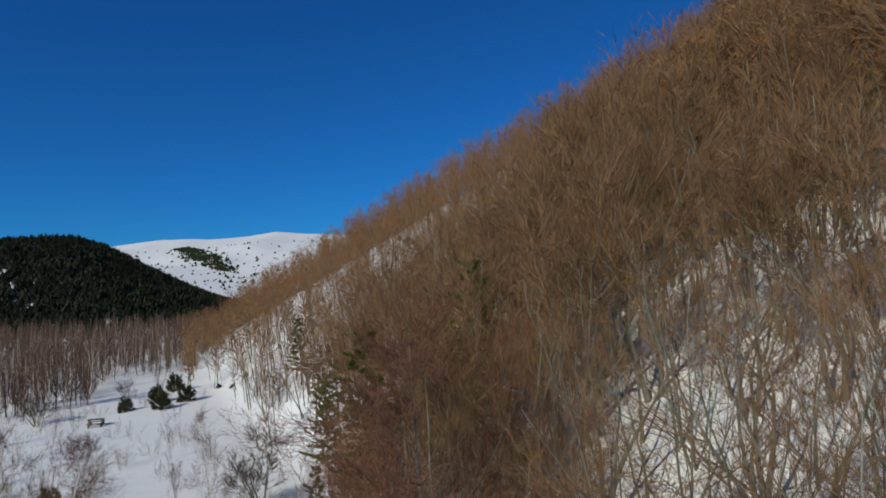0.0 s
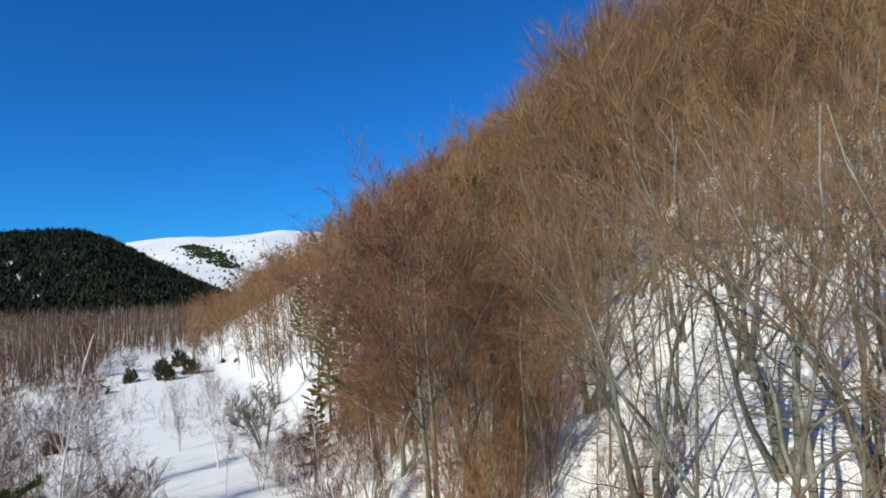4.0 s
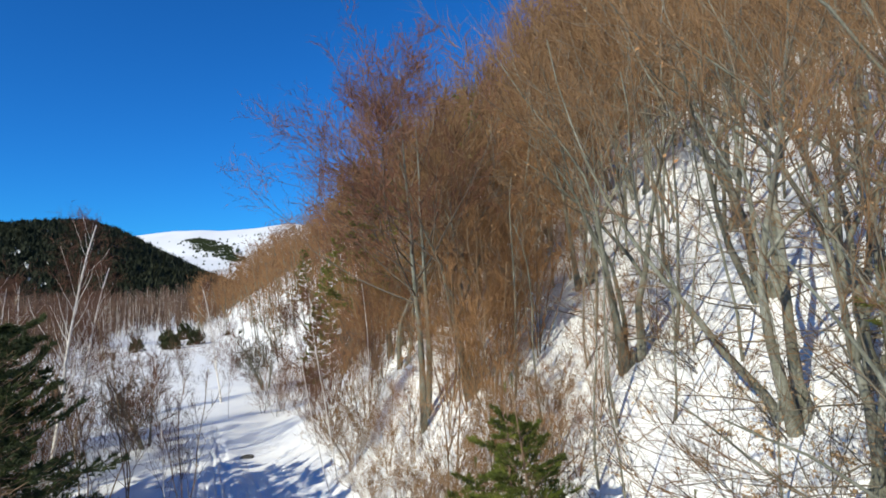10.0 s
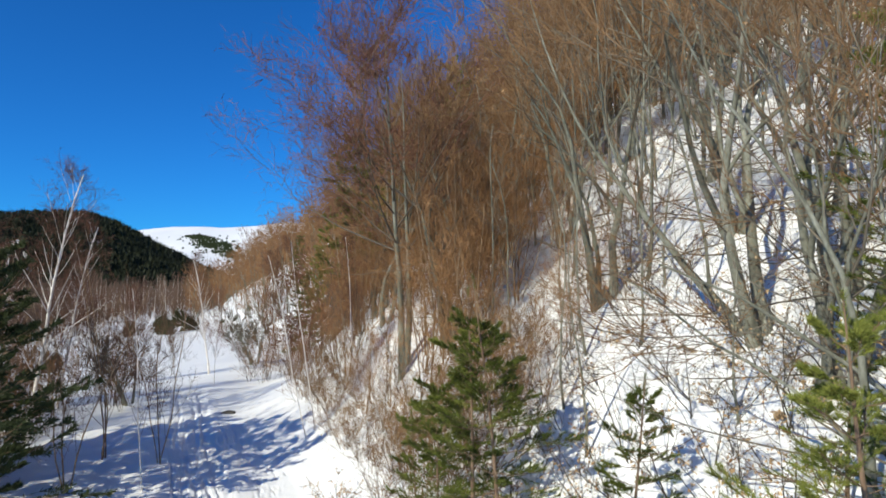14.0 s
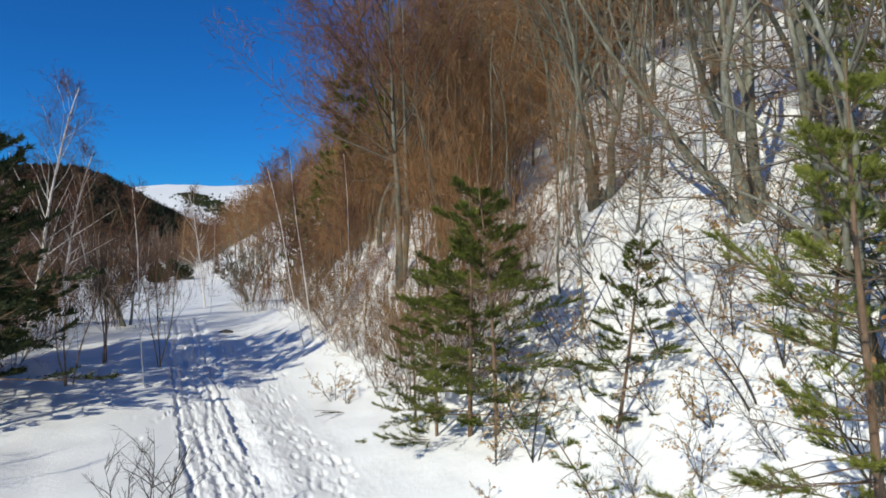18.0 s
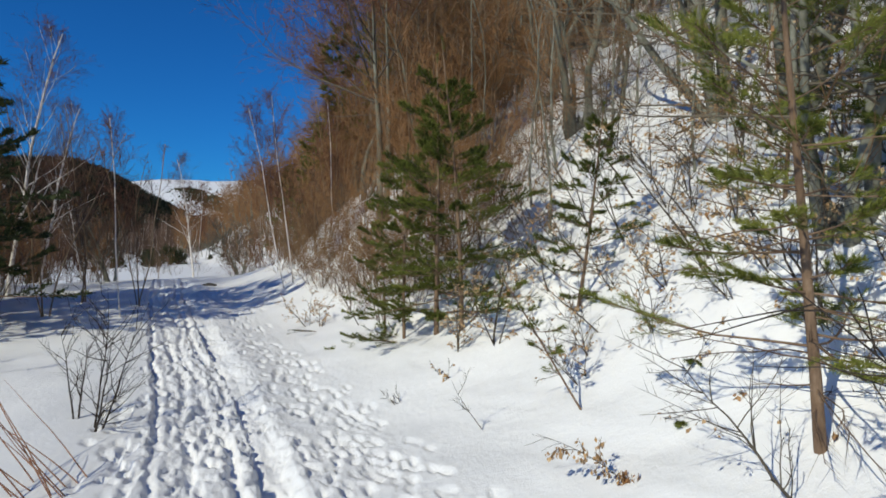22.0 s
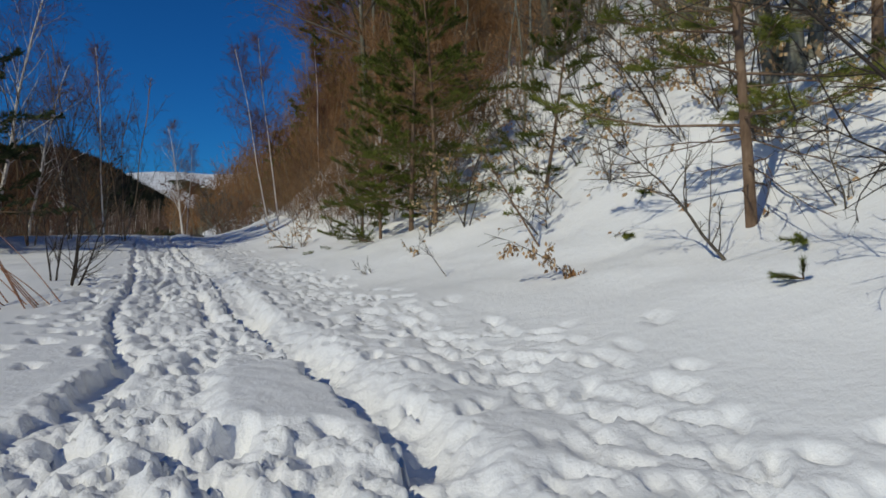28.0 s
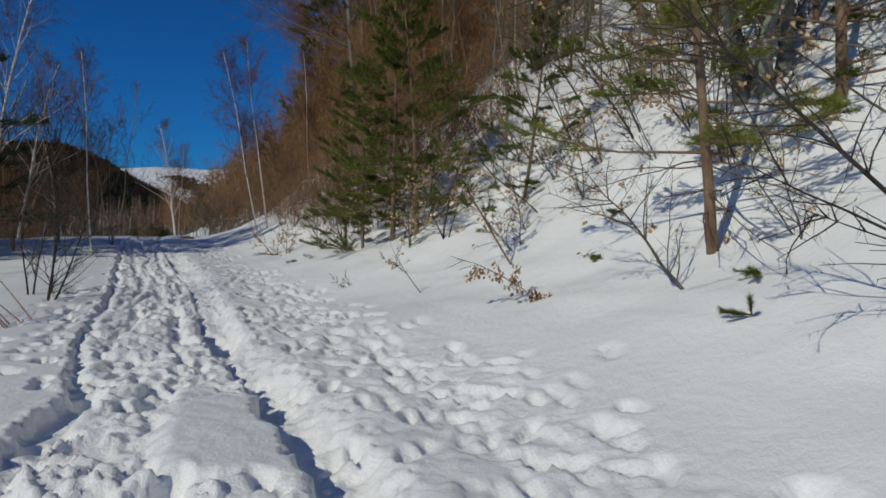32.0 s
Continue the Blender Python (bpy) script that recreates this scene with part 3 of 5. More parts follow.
def twiggy(seed, name, label, category, height, stems, girth, limbs=12, branches=0, boughs=7, shoots=5, twiglets=2, lean=0.25, first=0.2, spread=0.8, reach=0.4, lift=0.07, bark=None, arm=None, twig=None, w=0.004, bow=0.08, bias=(0, 0, 0), droop=0.0, top=0.012, group=""):
    """A bare tree with a soft crown: stems, curved limbs (and branches), boughs, then shoots with fine twigs in all directions."""
    rng = random.Random(seed)
    root = thing(name, label, category, group)
    wood, arms, fine = Shape(), Shape(), Shape()
    bias = Vector(bias)

    def ends(line, ln, number, start=0.15):
        for j in range(number):
            p, d = along(line, start + (1 - start) * (j + rng.random()) / number)
            bl = ln * rng.uniform(0.25, 0.5)
            bd = (around(rng, d, rng.uniform(0.45, 1.0)) + Vector((0, 0, 0.12 - droop))).normalized()
            mid = p + bd * bl * 0.5
            end = mid + (bd + Vector((0, 0, 0.35 * lift / 0.07 - 2 * droop)) * 0.4).normalized() * bl * 0.5
            fine.sliver(p, mid, max(w * 1.3, 0.004), rng.uniform(0, 6.28))
            fine.blade(mid, end, w * 1.1, around(rng, bd, 1.571))
            for k in range(shoots):
                f = 0.1 + 0.9 * (k + rng.random()) / shoots
                o = p.lerp(mid, 2 * f) if f < 0.5 else mid.lerp(end, 2 * f - 1)
                sd = (around(rng, bd, rng.uniform(0.3, 0.95)) + Vector((0, 0, 0.1 - 1.5 * droop))).normalized()
                sl = 0.10 + bl * rng.uniform(0.2, 0.5)
                tip = o + sd * sl
                fine.blade(o, tip, w, around(rng, sd, 1.571))
                for _ in range(twiglets):
                    e = o.lerp(tip, rng.uniform(0.15, 0.9))
                    td = (around(rng, sd, rng.uniform(0.35, 0.9)) - Vector((0, 0, droop))).normalized()
                    fine.blade(e, e + td * sl * rng.uniform(0.35, 0.7), w * 0.8, around(rng, td, 1.571))

    for k in range(stems):
        a = 2 * math.pi * (k + rng.random() * 0.6) / stems
        out = Vector((math.cos(a), math.sin(a), 0))
        d = (Vector((0, 0, 1)) + out * lean * rng.uniform(0.4, 1.2)).normalized()
        h = height * rng.uniform(0.75, 1.0)
        g = girth * rng.uniform(0.65, 1.0)
        pts, _ = limb(rng, out * girth * (1.2 if stems > 1 else 0) + Vector((0, 0, -0.4)), d, h + 0.4, g, top, 10, bow, 0.03)
        radii = [top + (g - top) * (1 - i / 10) ** 1.3 for i in range(11)]
        wood.tube(pts, radii, 7 if girth > 0.06 else 4)
        for i in range(limbs):
            f = first + (0.97 - first) * (i + rng.random()) / limbs
            p, pd = along(pts, f)
            ln = height * reach * (1.25 - f) * rng.uniform(0.6, 1.25)
            ld = (around(rng, pd, spread * rng.uniform(0.65, 1.3)) + bias).normalized()
            lp, lr = limb(rng, p, ld, ln, max(0.007, g * (1 - f) * 0.45), 0.005, 6, 0.11, lift)
            arms.tube(lp, lr, 4 if girth > 0.06 else 3)
            if branches:
                for j in range(branches):
                    q, qd = along(lp, 0.18 + 0.82 * (j + rng.random()) / branches)
                    bl = ln * rng.uniform(0.28, 0.5)
                    bp, br = limb(rng, q, around(rng, qd, rng.uniform(0.4, 0.8)), bl, max(0.006, lr[2] * 0.4), 0.003, 4, 0.12, lift)
                    arms.tube(bp, br, 3)
                    ends(bp, bl, boughs)
            ends(lp[1:], ln * 0.6 if branches else ln, boughs)
    part("trunk", wood, bark or BARK, root)
    part("crown", fine, twig or TWIG, root, "", (arms, arm or bark or BARK))
    return root


def pine(seed, name, label, height, girth, bare=0.15, reach=0.30, whorls=12, per=5, shoots=6, needles=80, blade=0.06, needle_w=0.003, mat=None, group="", lean=(0, 0), droop=0.0, dead=0, full=0.75, leader=0.1, clear=0.3):
    """A pine: straight trunk, whorls of level branches, side shoots in flat sprays set with needles; clear: bare share of a branch."""
    rng = random.Random(seed)
    root = thing(name, label, "pine tree", group)
    wood, green = Shape(), Shape()
    d = Vector((lean[0], lean[1], 1)).normalized()
    pts, radii = limb(rng, Vector((0, 0, -0.3)), d, height + 0.3, girth, 0.007, 12, 0.014, 0.0)
    wood.tube(pts, radii, 8)
    up = Vector((0, 0, 1))

    def shoot(p, q, share=1.0):
        ax = (q - p).normalized()
        wood.sliver(p, q, 0.005, 0)
        for _ in range(int(needles * share)):
            o = p.lerp(q, 0.12 + 0.88 * rng.random() ** 0.8)
            nd = (around(rng, ax, rng.uniform(0.4, 1.0)) + up * 0.12).normalized()
            green.blade(o, o + nd * blade * rng.uniform(0.7, 1.25), needle_w, around(rng, nd, 1.571))

    for w in range(whorls):
        f = bare + (1 - leader - bare) * (w / (whorls - 1)) ** 0.92
        p, pd = along(pts, f)
        ln = height * reach * (1.03 - f) ** full * rng.uniform(0.8, 1.15) + 0.12
        for b in range(per):
            if rng.random() < 0.1:
                continue
            a = 2 * math.pi * (b + rng.uniform(-0.35, 0.35)) / per + w * 0.7
            rise = -0.08 + 0.8 * f * f - droop
            bd = Vector((math.cos(a), math.sin(a), rise + rng.gauss(0, 0.13))).normalized()
            bl = ln * rng.uniform(0.35, 1.3)
            bp, br = limb(rng, p + pd * rng.uniform(-0.06, 0.06) * height * 0.3, bd, bl, max(0.006, girth * (1 - f) * 0.32), 0.004, 5, 0.09, 0.05)
            wood.tube(bp, br, 4)
            for s in range(shoots):
                g = clear + (1 - clear) * (s + rng.random() * 0.7) / shoots
                p2, d2 = along(bp, min(g, 0.98))
                side = d2.cross(up).normalized() * (1 if s % 2 else -1)
                sl = (bl * 0.42 * (1.15 - g) + 0.07) * rng.uniform(0.7, 1.25)
                sd = (d2 * rng.uniform(0.6, 1.0) + side * rng.uniform(0.4, 0.9) + up * rng.gauss(0.12, 0.16)).normalized()
                shoot(p2, p2 + sd * sl)
                if sl > 0.2:
                    m = p2 + sd * sl * 0.45
                    shoot(m, m + (sd - side * 0.8 + up * 0.1).normalized() * sl * 0.5, 0.5)
            shoot(along(bp, 0.78)[0], bp[-1] + (bp[-1] - bp[-2]).normalized() * 0.05 + up * 0.02)
    for k in range(dead):  # bare twiggy branches low on the trunk
        p, pd = along(pts, rng.uniform(0.12, 0.42))
        a = rng.uniform(0, 6.28)
        bp, br = limb(rng, p, Vector((math.cos(a), math.sin(a), rng.uniform(-0.35, 0.25))).normalized(), rng.uniform(0.5, 1.5), 0.009, 0.003, 5, 0.14, -0.04)
        wood.tube(bp, br, 3)
        for t in range(12):
            q, qd = along(bp, rng.uniform(0.15, 1))
            wood.sliver(q, q + (around(rng, qd, 0.7) + Vector((0, 0, -0.2))) * rng.uniform(0.1, 0.4), 0.003, rng.uniform(0, 6))
    shoot(along(pts, 0.96)[0], pts[-1] + Vector((0, 0, 0.06)))
    part("trunk", wood, PINE_BARK, root)
    part("crown", green, mat or NEEDLE, root, "green needles")
    return root


def put(ob, x, y, turn=0.0, scale=1.0, sink=0.0, tilt=(0.0, 0.0)):
    """A copy of a thing, standing on the snow."""
    m = pose(x, y, ground_z(x, y) - sink, tilt[0], tilt[1], 0) @ pose(0, 0, 0, 0, 0, turn)
    k = scale / ob.scale[0]
    return copy_thing(ob, m @ Matrix.Diagonal((k, k, k, 1)))


def stand(ob, x, y, turn=0.0, scale=1.0, sink=0.0, tilt=(0.0, 0.0)):
    """The thing itself, set on the snow."""
    ob.matrix_basis = pose(x, y, ground_z(x, y) - sink, tilt[0], tilt[1], 0) @ pose(0, 0, 0, 0, 0, turn) @ Matrix.Diagonal((scale, scale, scale, 1))
    return ob


# ---- distant mountain ----
def build_mountain():
    ridge = [(-2600, 150), (-1900, 205), (-1533, 243), (-1275, 268), (-1068, 259), (-900, 268), (-768, 286), (-640, 270), (-474, 262), (0, 230), (700, 160)]
    xs, ts = np.linspace(-2600, 700, 150), np.linspace(0, 1.25, 70)
    X, T = np.meshgrid(xs, ts)
    top = np.interp(X, [p[0] for p in ridge], [p[1] for p in ridge])
    top = top + 6 * rough(X, X * 0, 220, 41)
    Y = 1500 + 1500 * T
    Z = top * np.where(T <= 1, np.clip(T, 0, 1) ** 1.25, 1 - (T - 1) * 1.2) + 34 * np.sin(np.clip(T, 0, 1) * math.pi) * rough(X, Y, 330, 42, 5)
    ny, nx = X.shape
    idx = np.arange(nx * ny).reshape(ny, nx)
    quads = np.stack([idx[:-1, :-1], idx[:-1, 1:], idx[1:, 1:], idx[1:, :-1]], -1).reshape(-1, 4)
    me = bpy.data.meshes.new("mountain")
    me.from_pydata(np.stack([X, Y, Z], -1).reshape(-1, 3).tolist(), [], quads.tolist())
    me.polygons.foreach_set("use_smooth", np.ones(len(me.polygons), bool))
    me.materials.append(SNOW)
    tagged(new("mountain_backdrop", me), "bare snow-covered mountain ridge far up the valley", "mountain", kind="structure")

    def height(x, y):
        i, j = int(np.argmin(abs(xs - x))), int(np.argmin(abs(1500 + 1500 * ts - y)))
        return Z[j, i]

    rng, dwarf = random.Random(9), Shape()
    for k in range(1600):
        if k < 900:
            f = rng.random()
            x, y = -1050 + 350 * f + rng.gauss(0, 14), 2640 - 500 * f + rng.gauss(0, 12 + 36 * math.sin(f * 3.14))
        else:
            x, y = rng.uniform(-1500, -500), rng.uniform(1700, 2720)
            if rng.random() < (y - 1800) / 1000:
                continue
        z, h = height(x, y), rng.uniform(4, 9)
        for e in range(5):
            a = 1.256 * e
            dwarf.blade(Vector((x + 4 * math.cos(a), y + 4 * math.sin(a), z - 2)), Vector((x, y, z + h)), 4.0, Vector((-math.sin(a), math.cos(a), 0)))
    wood = part("dwarf_pines", dwarf, DARK_NEEDLE, None, "dark patches of dwarf pine on a snowy mountain side")
    tagged(wood, category="shrubs", kind="stuff")


build_mountain()


# ---- dark wooded hill across the valley ----
def build_hill_wood():
    rng, green = random.Random(15), Shape()
    n = 0
    while n < 16000:
        x, y = rng.uniform(-720, -120), rng.uniform(335, 800)
        if -x / y > 0.95 or -x / y < 0.2:
            continue
        n += 1
        z, h = ground_z(x, y), rng.uniform(2.8, 6)
        if z < 3 and rng.random() < 0.25:
            continue
        r = h * rng.uniform(0.5, 0.72)
        for e in range(4):  # the dark body, then fine sprays that break its outline
            t = 1.571 * e + h
            green.blade(Vector((x + r * math.cos(t), y + r * math.sin(t), z - 0.4)), Vector((x, y, z + h * 0.8)), r * 0.8, Vector((-math.sin(t), math.cos(t), 0)))
        for e in range(9):
            t, f = rng.uniform(0, 6.28), rng.random()
            o = Vector((x + r * (1.1 - f) * math.cos(t), y + r * (1.1 - f) * math.sin(t), z + h * (0.1 + 0.75 * f)))
            green.blade(o, o + Vector((math.cos(t) * 0.5, math.sin(t) * 0.5, rng.uniform(0.5, 1.3))) * r, r * 0.22, Vector((-math.sin(t), math.cos(t), 0)))
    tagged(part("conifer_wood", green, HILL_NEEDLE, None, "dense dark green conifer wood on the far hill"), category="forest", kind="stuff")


build_hill_wood()


# ---- birch wood on the valley floor ----
def build_birch_wood():
    rng, white, fine = random.Random(16), Shape(), Shape()
    n = 0
    while n < 1900:
        y = rng.uniform(105, 350)
        x = -y * rng.uniform(0.26, 0.84)
        s, a = valley(x, y)
        if s > 2 + 5 * (a > 150) or y < 112 + 8 * math.sin(x * 0.2) or s > -13 and a < 165 or s > -24 and a < 128:
            continue
        n += 1
        z, h = ground_z(x, y), rng.uniform(6, 11.5) if a > 90 else rng.uniform(3.5, 8)
        p, q = Vector((x, y, z - 0.3)), Vector((x + rng.gauss(0, 0.5), y + rng.gauss(0, 0.5), z + h))
        (white if rng.random() < 0.45 else fine).sliver(p, q, rng.uniform(0.06, 0.15), rng.uniform(0, 6))
        w = 0.05 if a > 90 else 0.028
        for _ in range(68):
            f = 1 - 0.9 * rng.random()
            o = p.lerp(q, f)
            d = around(rng, Vector((0, 0, 1)), rng.uniform(0.25, 1.0))
            fine.blade(o, o + d * h * 0.24 * (1.2 - f) * rng.uniform(0.6, 1.5), w, around(rng, d, 1.571))
    tagged(part("birch_trunks", white, BIRCH_BARK, None, "pale birch trunks of a leafless wood on the valley floor"), category="forest", kind="stuff")
    tagged(part("birch_twigs", fine, WOOD_TWIG, None, "reddish-brown bare twigs of the valley birch wood"), category="forest", kind="stuff")


build_birch_wood()


slender = twiggy(121, "beech_sapling", "slender leafless young beech with a russet crown", "tree", 8.5, 2, 0.055, 9, 0, 6, 5, 1, lean=0.12, first=0.35, spread=0.6, reach=0.26, lift=0.07, arm=TWIG, twig=TWIG, w=0.005, bow=0.06, group="beeches on the bank")


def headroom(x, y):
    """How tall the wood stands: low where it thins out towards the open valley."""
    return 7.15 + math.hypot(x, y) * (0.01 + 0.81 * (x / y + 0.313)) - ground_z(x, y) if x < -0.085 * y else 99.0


# ---- beech wood on the bank: far part ----
def build_far_beeches():
    rng, wood, fine = random.Random(17), Shape(), Shape()
    n = 0
    for k in range(12000):
        a, s = (rng.uniform(14, 50), rng.uniform(18, 55)) if k < 420 else (rng.uniform(16, 430), rng.uniform(2, 120))
        x, y = spot(a, s)
        if a < 50 and s < 20 or y < 14 or x > 0.9 * y + 5:
            continue
        if a > 40 and a < 125 and s < 6.2 + 3 * rng.random():
            continue
        if n > 3600:
            break
        n += 1
        z, h = ground_z(x, y), rng.uniform(8, 13)
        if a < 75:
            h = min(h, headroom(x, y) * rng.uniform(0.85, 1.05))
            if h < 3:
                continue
        lean = Vector((rng.gauss(-0.5, 0.8), rng.gauss(-0.3, 0.7), h))
        near = a < 110 and s < 70
        for st in range(2 if near else 1):
            p, q = Vector((x + 0.4 * st, y, z - 0.4)), Vector((x, y, z)) + lean + Vector((rng.gauss(0, 1), rng.gauss(0, 1), 0)) * st
            wood.sliver(p, q, rng.uniform(0.06, 0.12), rng.uniform(0, 6))
            for _ in range(115 if near else 68):
                f = 1 - 0.78 * rng.random() ** 1.3
                o = p.lerp(q, f)
                d = around(rng, Vector((0, 0, 1)), rng.uniform(0.35, 1.25))
                o += d * h * 0.10 * rng.random()
                fine.blade(o, o + d * h * 0.24 * (1.25 - f) * rng.uniform(0.5, 1.4), 0.023 if near else 0.06, around(rng, d, 1.571))
    tagged(part("beech_trunks", wood, BARK, None, "grey trunks of a leafless beech wood on the steep bank"), category="forest", kind="stuff")
    tagged(part("beech_crowns", fine, TWIG, None, "russet bare crowns of the beech wood on the bank"), category="forest", kind="stuff")


build_far_beeches()

# ---- beech wood on the bank: trees near by ----
BEECH_LABEL = "leafless grey-barked beech with several leaning stems and russet twigs"
BEECHES = "beeches on the bank"

clumps = [broadleaf(100 + i, "beech_tree", BEECH_LABEL, "tree", h, st, g, 0.27, 8, 5, 8, twig=BEECH_TWIG, twig_w=0.0042, arm=GREY_BROWN, leaves=lv, group=BEECHES, first=0.46, low=4, sweep=1.5, burl=True, bow=0.13, forks=1, taper=1.9)
          for i, (h, st, g, lv) in enumerate([(9.5, 3, 0.15, 0.02), (10.0, 3, 0.15, 0.01), (8.5, 4, 0.12, 0.03)])]
beeches = [broadleaf(110 + i, "beech_tree", BEECH_LABEL, "tree", h, st, g, 0.2, 8, 7, 10, twig=BEECH_TWIG, twig_w=0.0075, arm=BRANCH, leaves=lv, group=BEECHES, first=0.5, flat=True, bow=0.12, forks=2, taper=1.6)
           for i, (h, st, g, lv) in enumerate([(11.5, 1, 0.16, 0.0), (10.5, 2, 0.14, 0.01), (12.0, 2, 0.14, 0.0), (10.0, 1, 0.14, 0.0)])]
poles = broadleaf(120, "beech_sapling", "slender leafless beech pole with fine branches", "tree", 6.0, 1, 0.05, 0.2, 8, 3, 3, twig=GREY_BROWN, arm=GREY_BROWN, group=BEECHES, first=0.42, width=0.7, low=1)


def plant_beeches():
    rng, used = random.Random(23), set()

    def set_down(ob, *where):
        if ob.name in used:
            put(ob, *where)
        else:
            used.add(ob.name)
            stand(ob, *where)

    taken = []
    for x, y, k, sc, tx, ty in ((4.75, 15.9, 0, 1.0, 2, -8), (6.5, 11.2, 1, 1.0, 0, -9), (5.65, 6.05, 2, 0.9, 2, -5), (7.4, 6.2, 0, 1.0, 0, -6), (8.3, 7.6, 1, 1.0, 0, -6), (7.8, 10.6, 0, 1.0, 0, -7), (8.85, 13.3, 2, 1.05, 3, -10), (7.75, 14.8, 1, 1.0, 0, -8), (6.4, 8.8, 0, 0.9, 0, -9), (7.6, 8.2, 1, 1.0, 2, -12)):
        set_down(clumps[k], x, y, rng.uniform(0, 360), sc, 0.0, (tx, ty * 0.5))
        taken.append((x, y))
    for x, y, sc, ty in ((3.41, 11.5, 0.75, -6), (6.5, 13.4, 1.1, -8), (4.0, 14.1, 1.0, -10), (6.6, 18.0, 1.3, -14), (4.4, 18.4, 1.2, -8), (5.9, 14.6, 0.9, -6), (3.9, 16.9, 1.0, -4), (2.0, 18.2, 1.1, -5), (2.6, 16.0, 0.9, -8), (7.9, 7.0, 1.2, -10), (4.9, 13.2, 0.8, -8), (3.3, 13.0, 0.8, -3), (5.4, 9.6, 0.7, -9)):
        set_down(poles, x, y, rng.uniform(0, 360), sc, 0.0, (rng.gauss(0, 3), ty * 0.5))
        taken.append((x, y))
    for _ in range(24):
        x, y = spot(rng.uniform(12, 40), rng.uniform(4.5, 17))
        if y > 8 and x < 0.8 * y + 2:
            set_down(poles, x, y, rng.uniform(0, 360), rng.uniform(0.9, 1.5), 0.0, (rng.gauss(0, 4), rng.gauss(-2, 4)))
    for _ in range(74):
        x, y = spot(rng.uniform(3, 30), rng.uniform(7.5, 24))
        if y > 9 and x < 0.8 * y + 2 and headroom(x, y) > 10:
            set_down(slender, x, y, rng.uniform(0, 360), rng.uniform(0.8, 1.2), 0.0, (rng.gauss(0, 3), rng.gauss(-3, 3)))
    for a in np.arange(2, 54, 3.0):
        for s in np.arange(3.4, 25, 3.0):
            aa, ss = a + rng.uniform(-1.1, 1.1), s + rng.uniform(-1.0, 1.0)
            x, y = spot(aa, ss)
            if y < 7 or x > 0.80 * y + 2.6 or (ss < 4.6 and aa < 16) or aa > 40 and ss < 8:
                continue
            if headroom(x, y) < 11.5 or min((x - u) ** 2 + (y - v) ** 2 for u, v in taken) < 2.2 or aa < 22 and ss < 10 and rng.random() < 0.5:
                continue
            set_down(clumps[rng.randrange(3)] if aa < 22 and ss < 10 else beeches[rng.randrange(4)] if rng.random() < 0.75 else clumps[rng.randrange(3)] if aa < 30 else beeches[1], x, y, rng.uniform(0, 360), rng.uniform(0.8, 1.1), 0.0, (rng.gauss(1, 4), rng.gauss(-2, 4)))


plant_beeches()

# the spreading beech that stands out against the sky
stand(twiggy(140, "beech_tree", "tall spreading leafless beech with reddish twigs against the sky", "tree", 12.5, 2, 0.16, 16, 7, 7, 6, 2, lean=0.10, first=0.34, spread=0.95, reach=0.57, lift=0.04, arm=GREY_TWIG, twig=RED_TWIG, w=0.007, bow=0.035, bias=(-0.36, -0.12, 0.0)), -0.6, 20.8, 0, 1.0)

# ---- pines on the bank ----
stand(pine(201, "pine_tree", "slender young pine with long sparse lower branches on the snowy bank", 4.9, 0.055, 0.22, 0.31, 11, 5, 9, 110, 0.06, 0.0026, lean=(-0.13, 0.0), droop=0.06, dead=20, leader=0.08, clear=0.35), 4.5, 4.36, 20)
stand(pine(202, "pine_tree", "bushy dark green young pine at the foot of the bank", 5.0, 0.05, 0.10, 0.37, 12, 5, 9, 66, 0.075, 0.0042, leader=0.18, clear=0.3, full=1.0, lean=(-0.04, 0)), 1.8, 10.6, 0)
stand(pine(203, "pine_tree", "dark green young pine crowded against its neighbour", 4.9, 0.05, 0.13, 0.36, 12, 5, 9, 66, 0.075, 0.0042, leader=0.18, clear=0.3, full=1.0, lean=(-0.03, 0)), 1.35, 10.95, 70)
stand(pine(212, "pine_tree", "smaller green pine pressed between two others", 3.6, 0.035, 0.06, 0.34, 9, 5, 8, 75, 0.07, 0.0036, leader=0.12, clear=0.15), 0.75, 11.5, 30)
stand(pine(204, "pine_tree", "thin young pine with sparse green tufts", 3.0, 0.034, 0.16, 0.30, 9, 5, 7, 70, 0.065, 0.0034, leader=0.12, clear=0.35, lean=(-0.14, 0)), 3.46, 9.05, 130)
stand(pine(205, "pine_tree", "small pine sapling leaning over the snow", 1.7, 0.014, 0.35, 0.18, 5, 3, 3, 55, 0.06, 0.0026, lean=(-0.62, 0.2)), 3.17, 6.42, 0)
stand(pine(207, "pine_tree", "low bushy young pine in the snow", 2.6, 0.03, 0.05, 0.30, 8, 4, 6, 60, 0.065, 0.0036), 0.3, 12.4, 0)
tall_pine = pine(206, "pine_tree", "tall green pine among leafless beeches", 9.0, 0.09, 0.22, 0.22, 15, 5, 6, 34, 0.11, 0.009, group="pines on the bank", clear=0.35)
stand(tall_pine, 8.6, 8.6, 120, 0.9)
low_pine = pine(211, "pine_tree", "low bushy green pine on the snowy bank", 3.4, 0.04, 0.05, 0.32, 9, 5, 7, 55, 0.065, 0.0036, group="pines on the bank")
stand(low_pine, 6.4, 6.35, 0)
put(low_pine, 5.5, 7.0, 100, 0.75)
put(low_pine, 6.7, 5.45, 220, 1.2)
far_pine = pine(209, "pine_tree", "tall green pine standing among leafless beeches", 9.0, 0.09, 0.22, 0.24, 13, 5, 5, 32, 0.17, 0.022, group="pines on the bank")
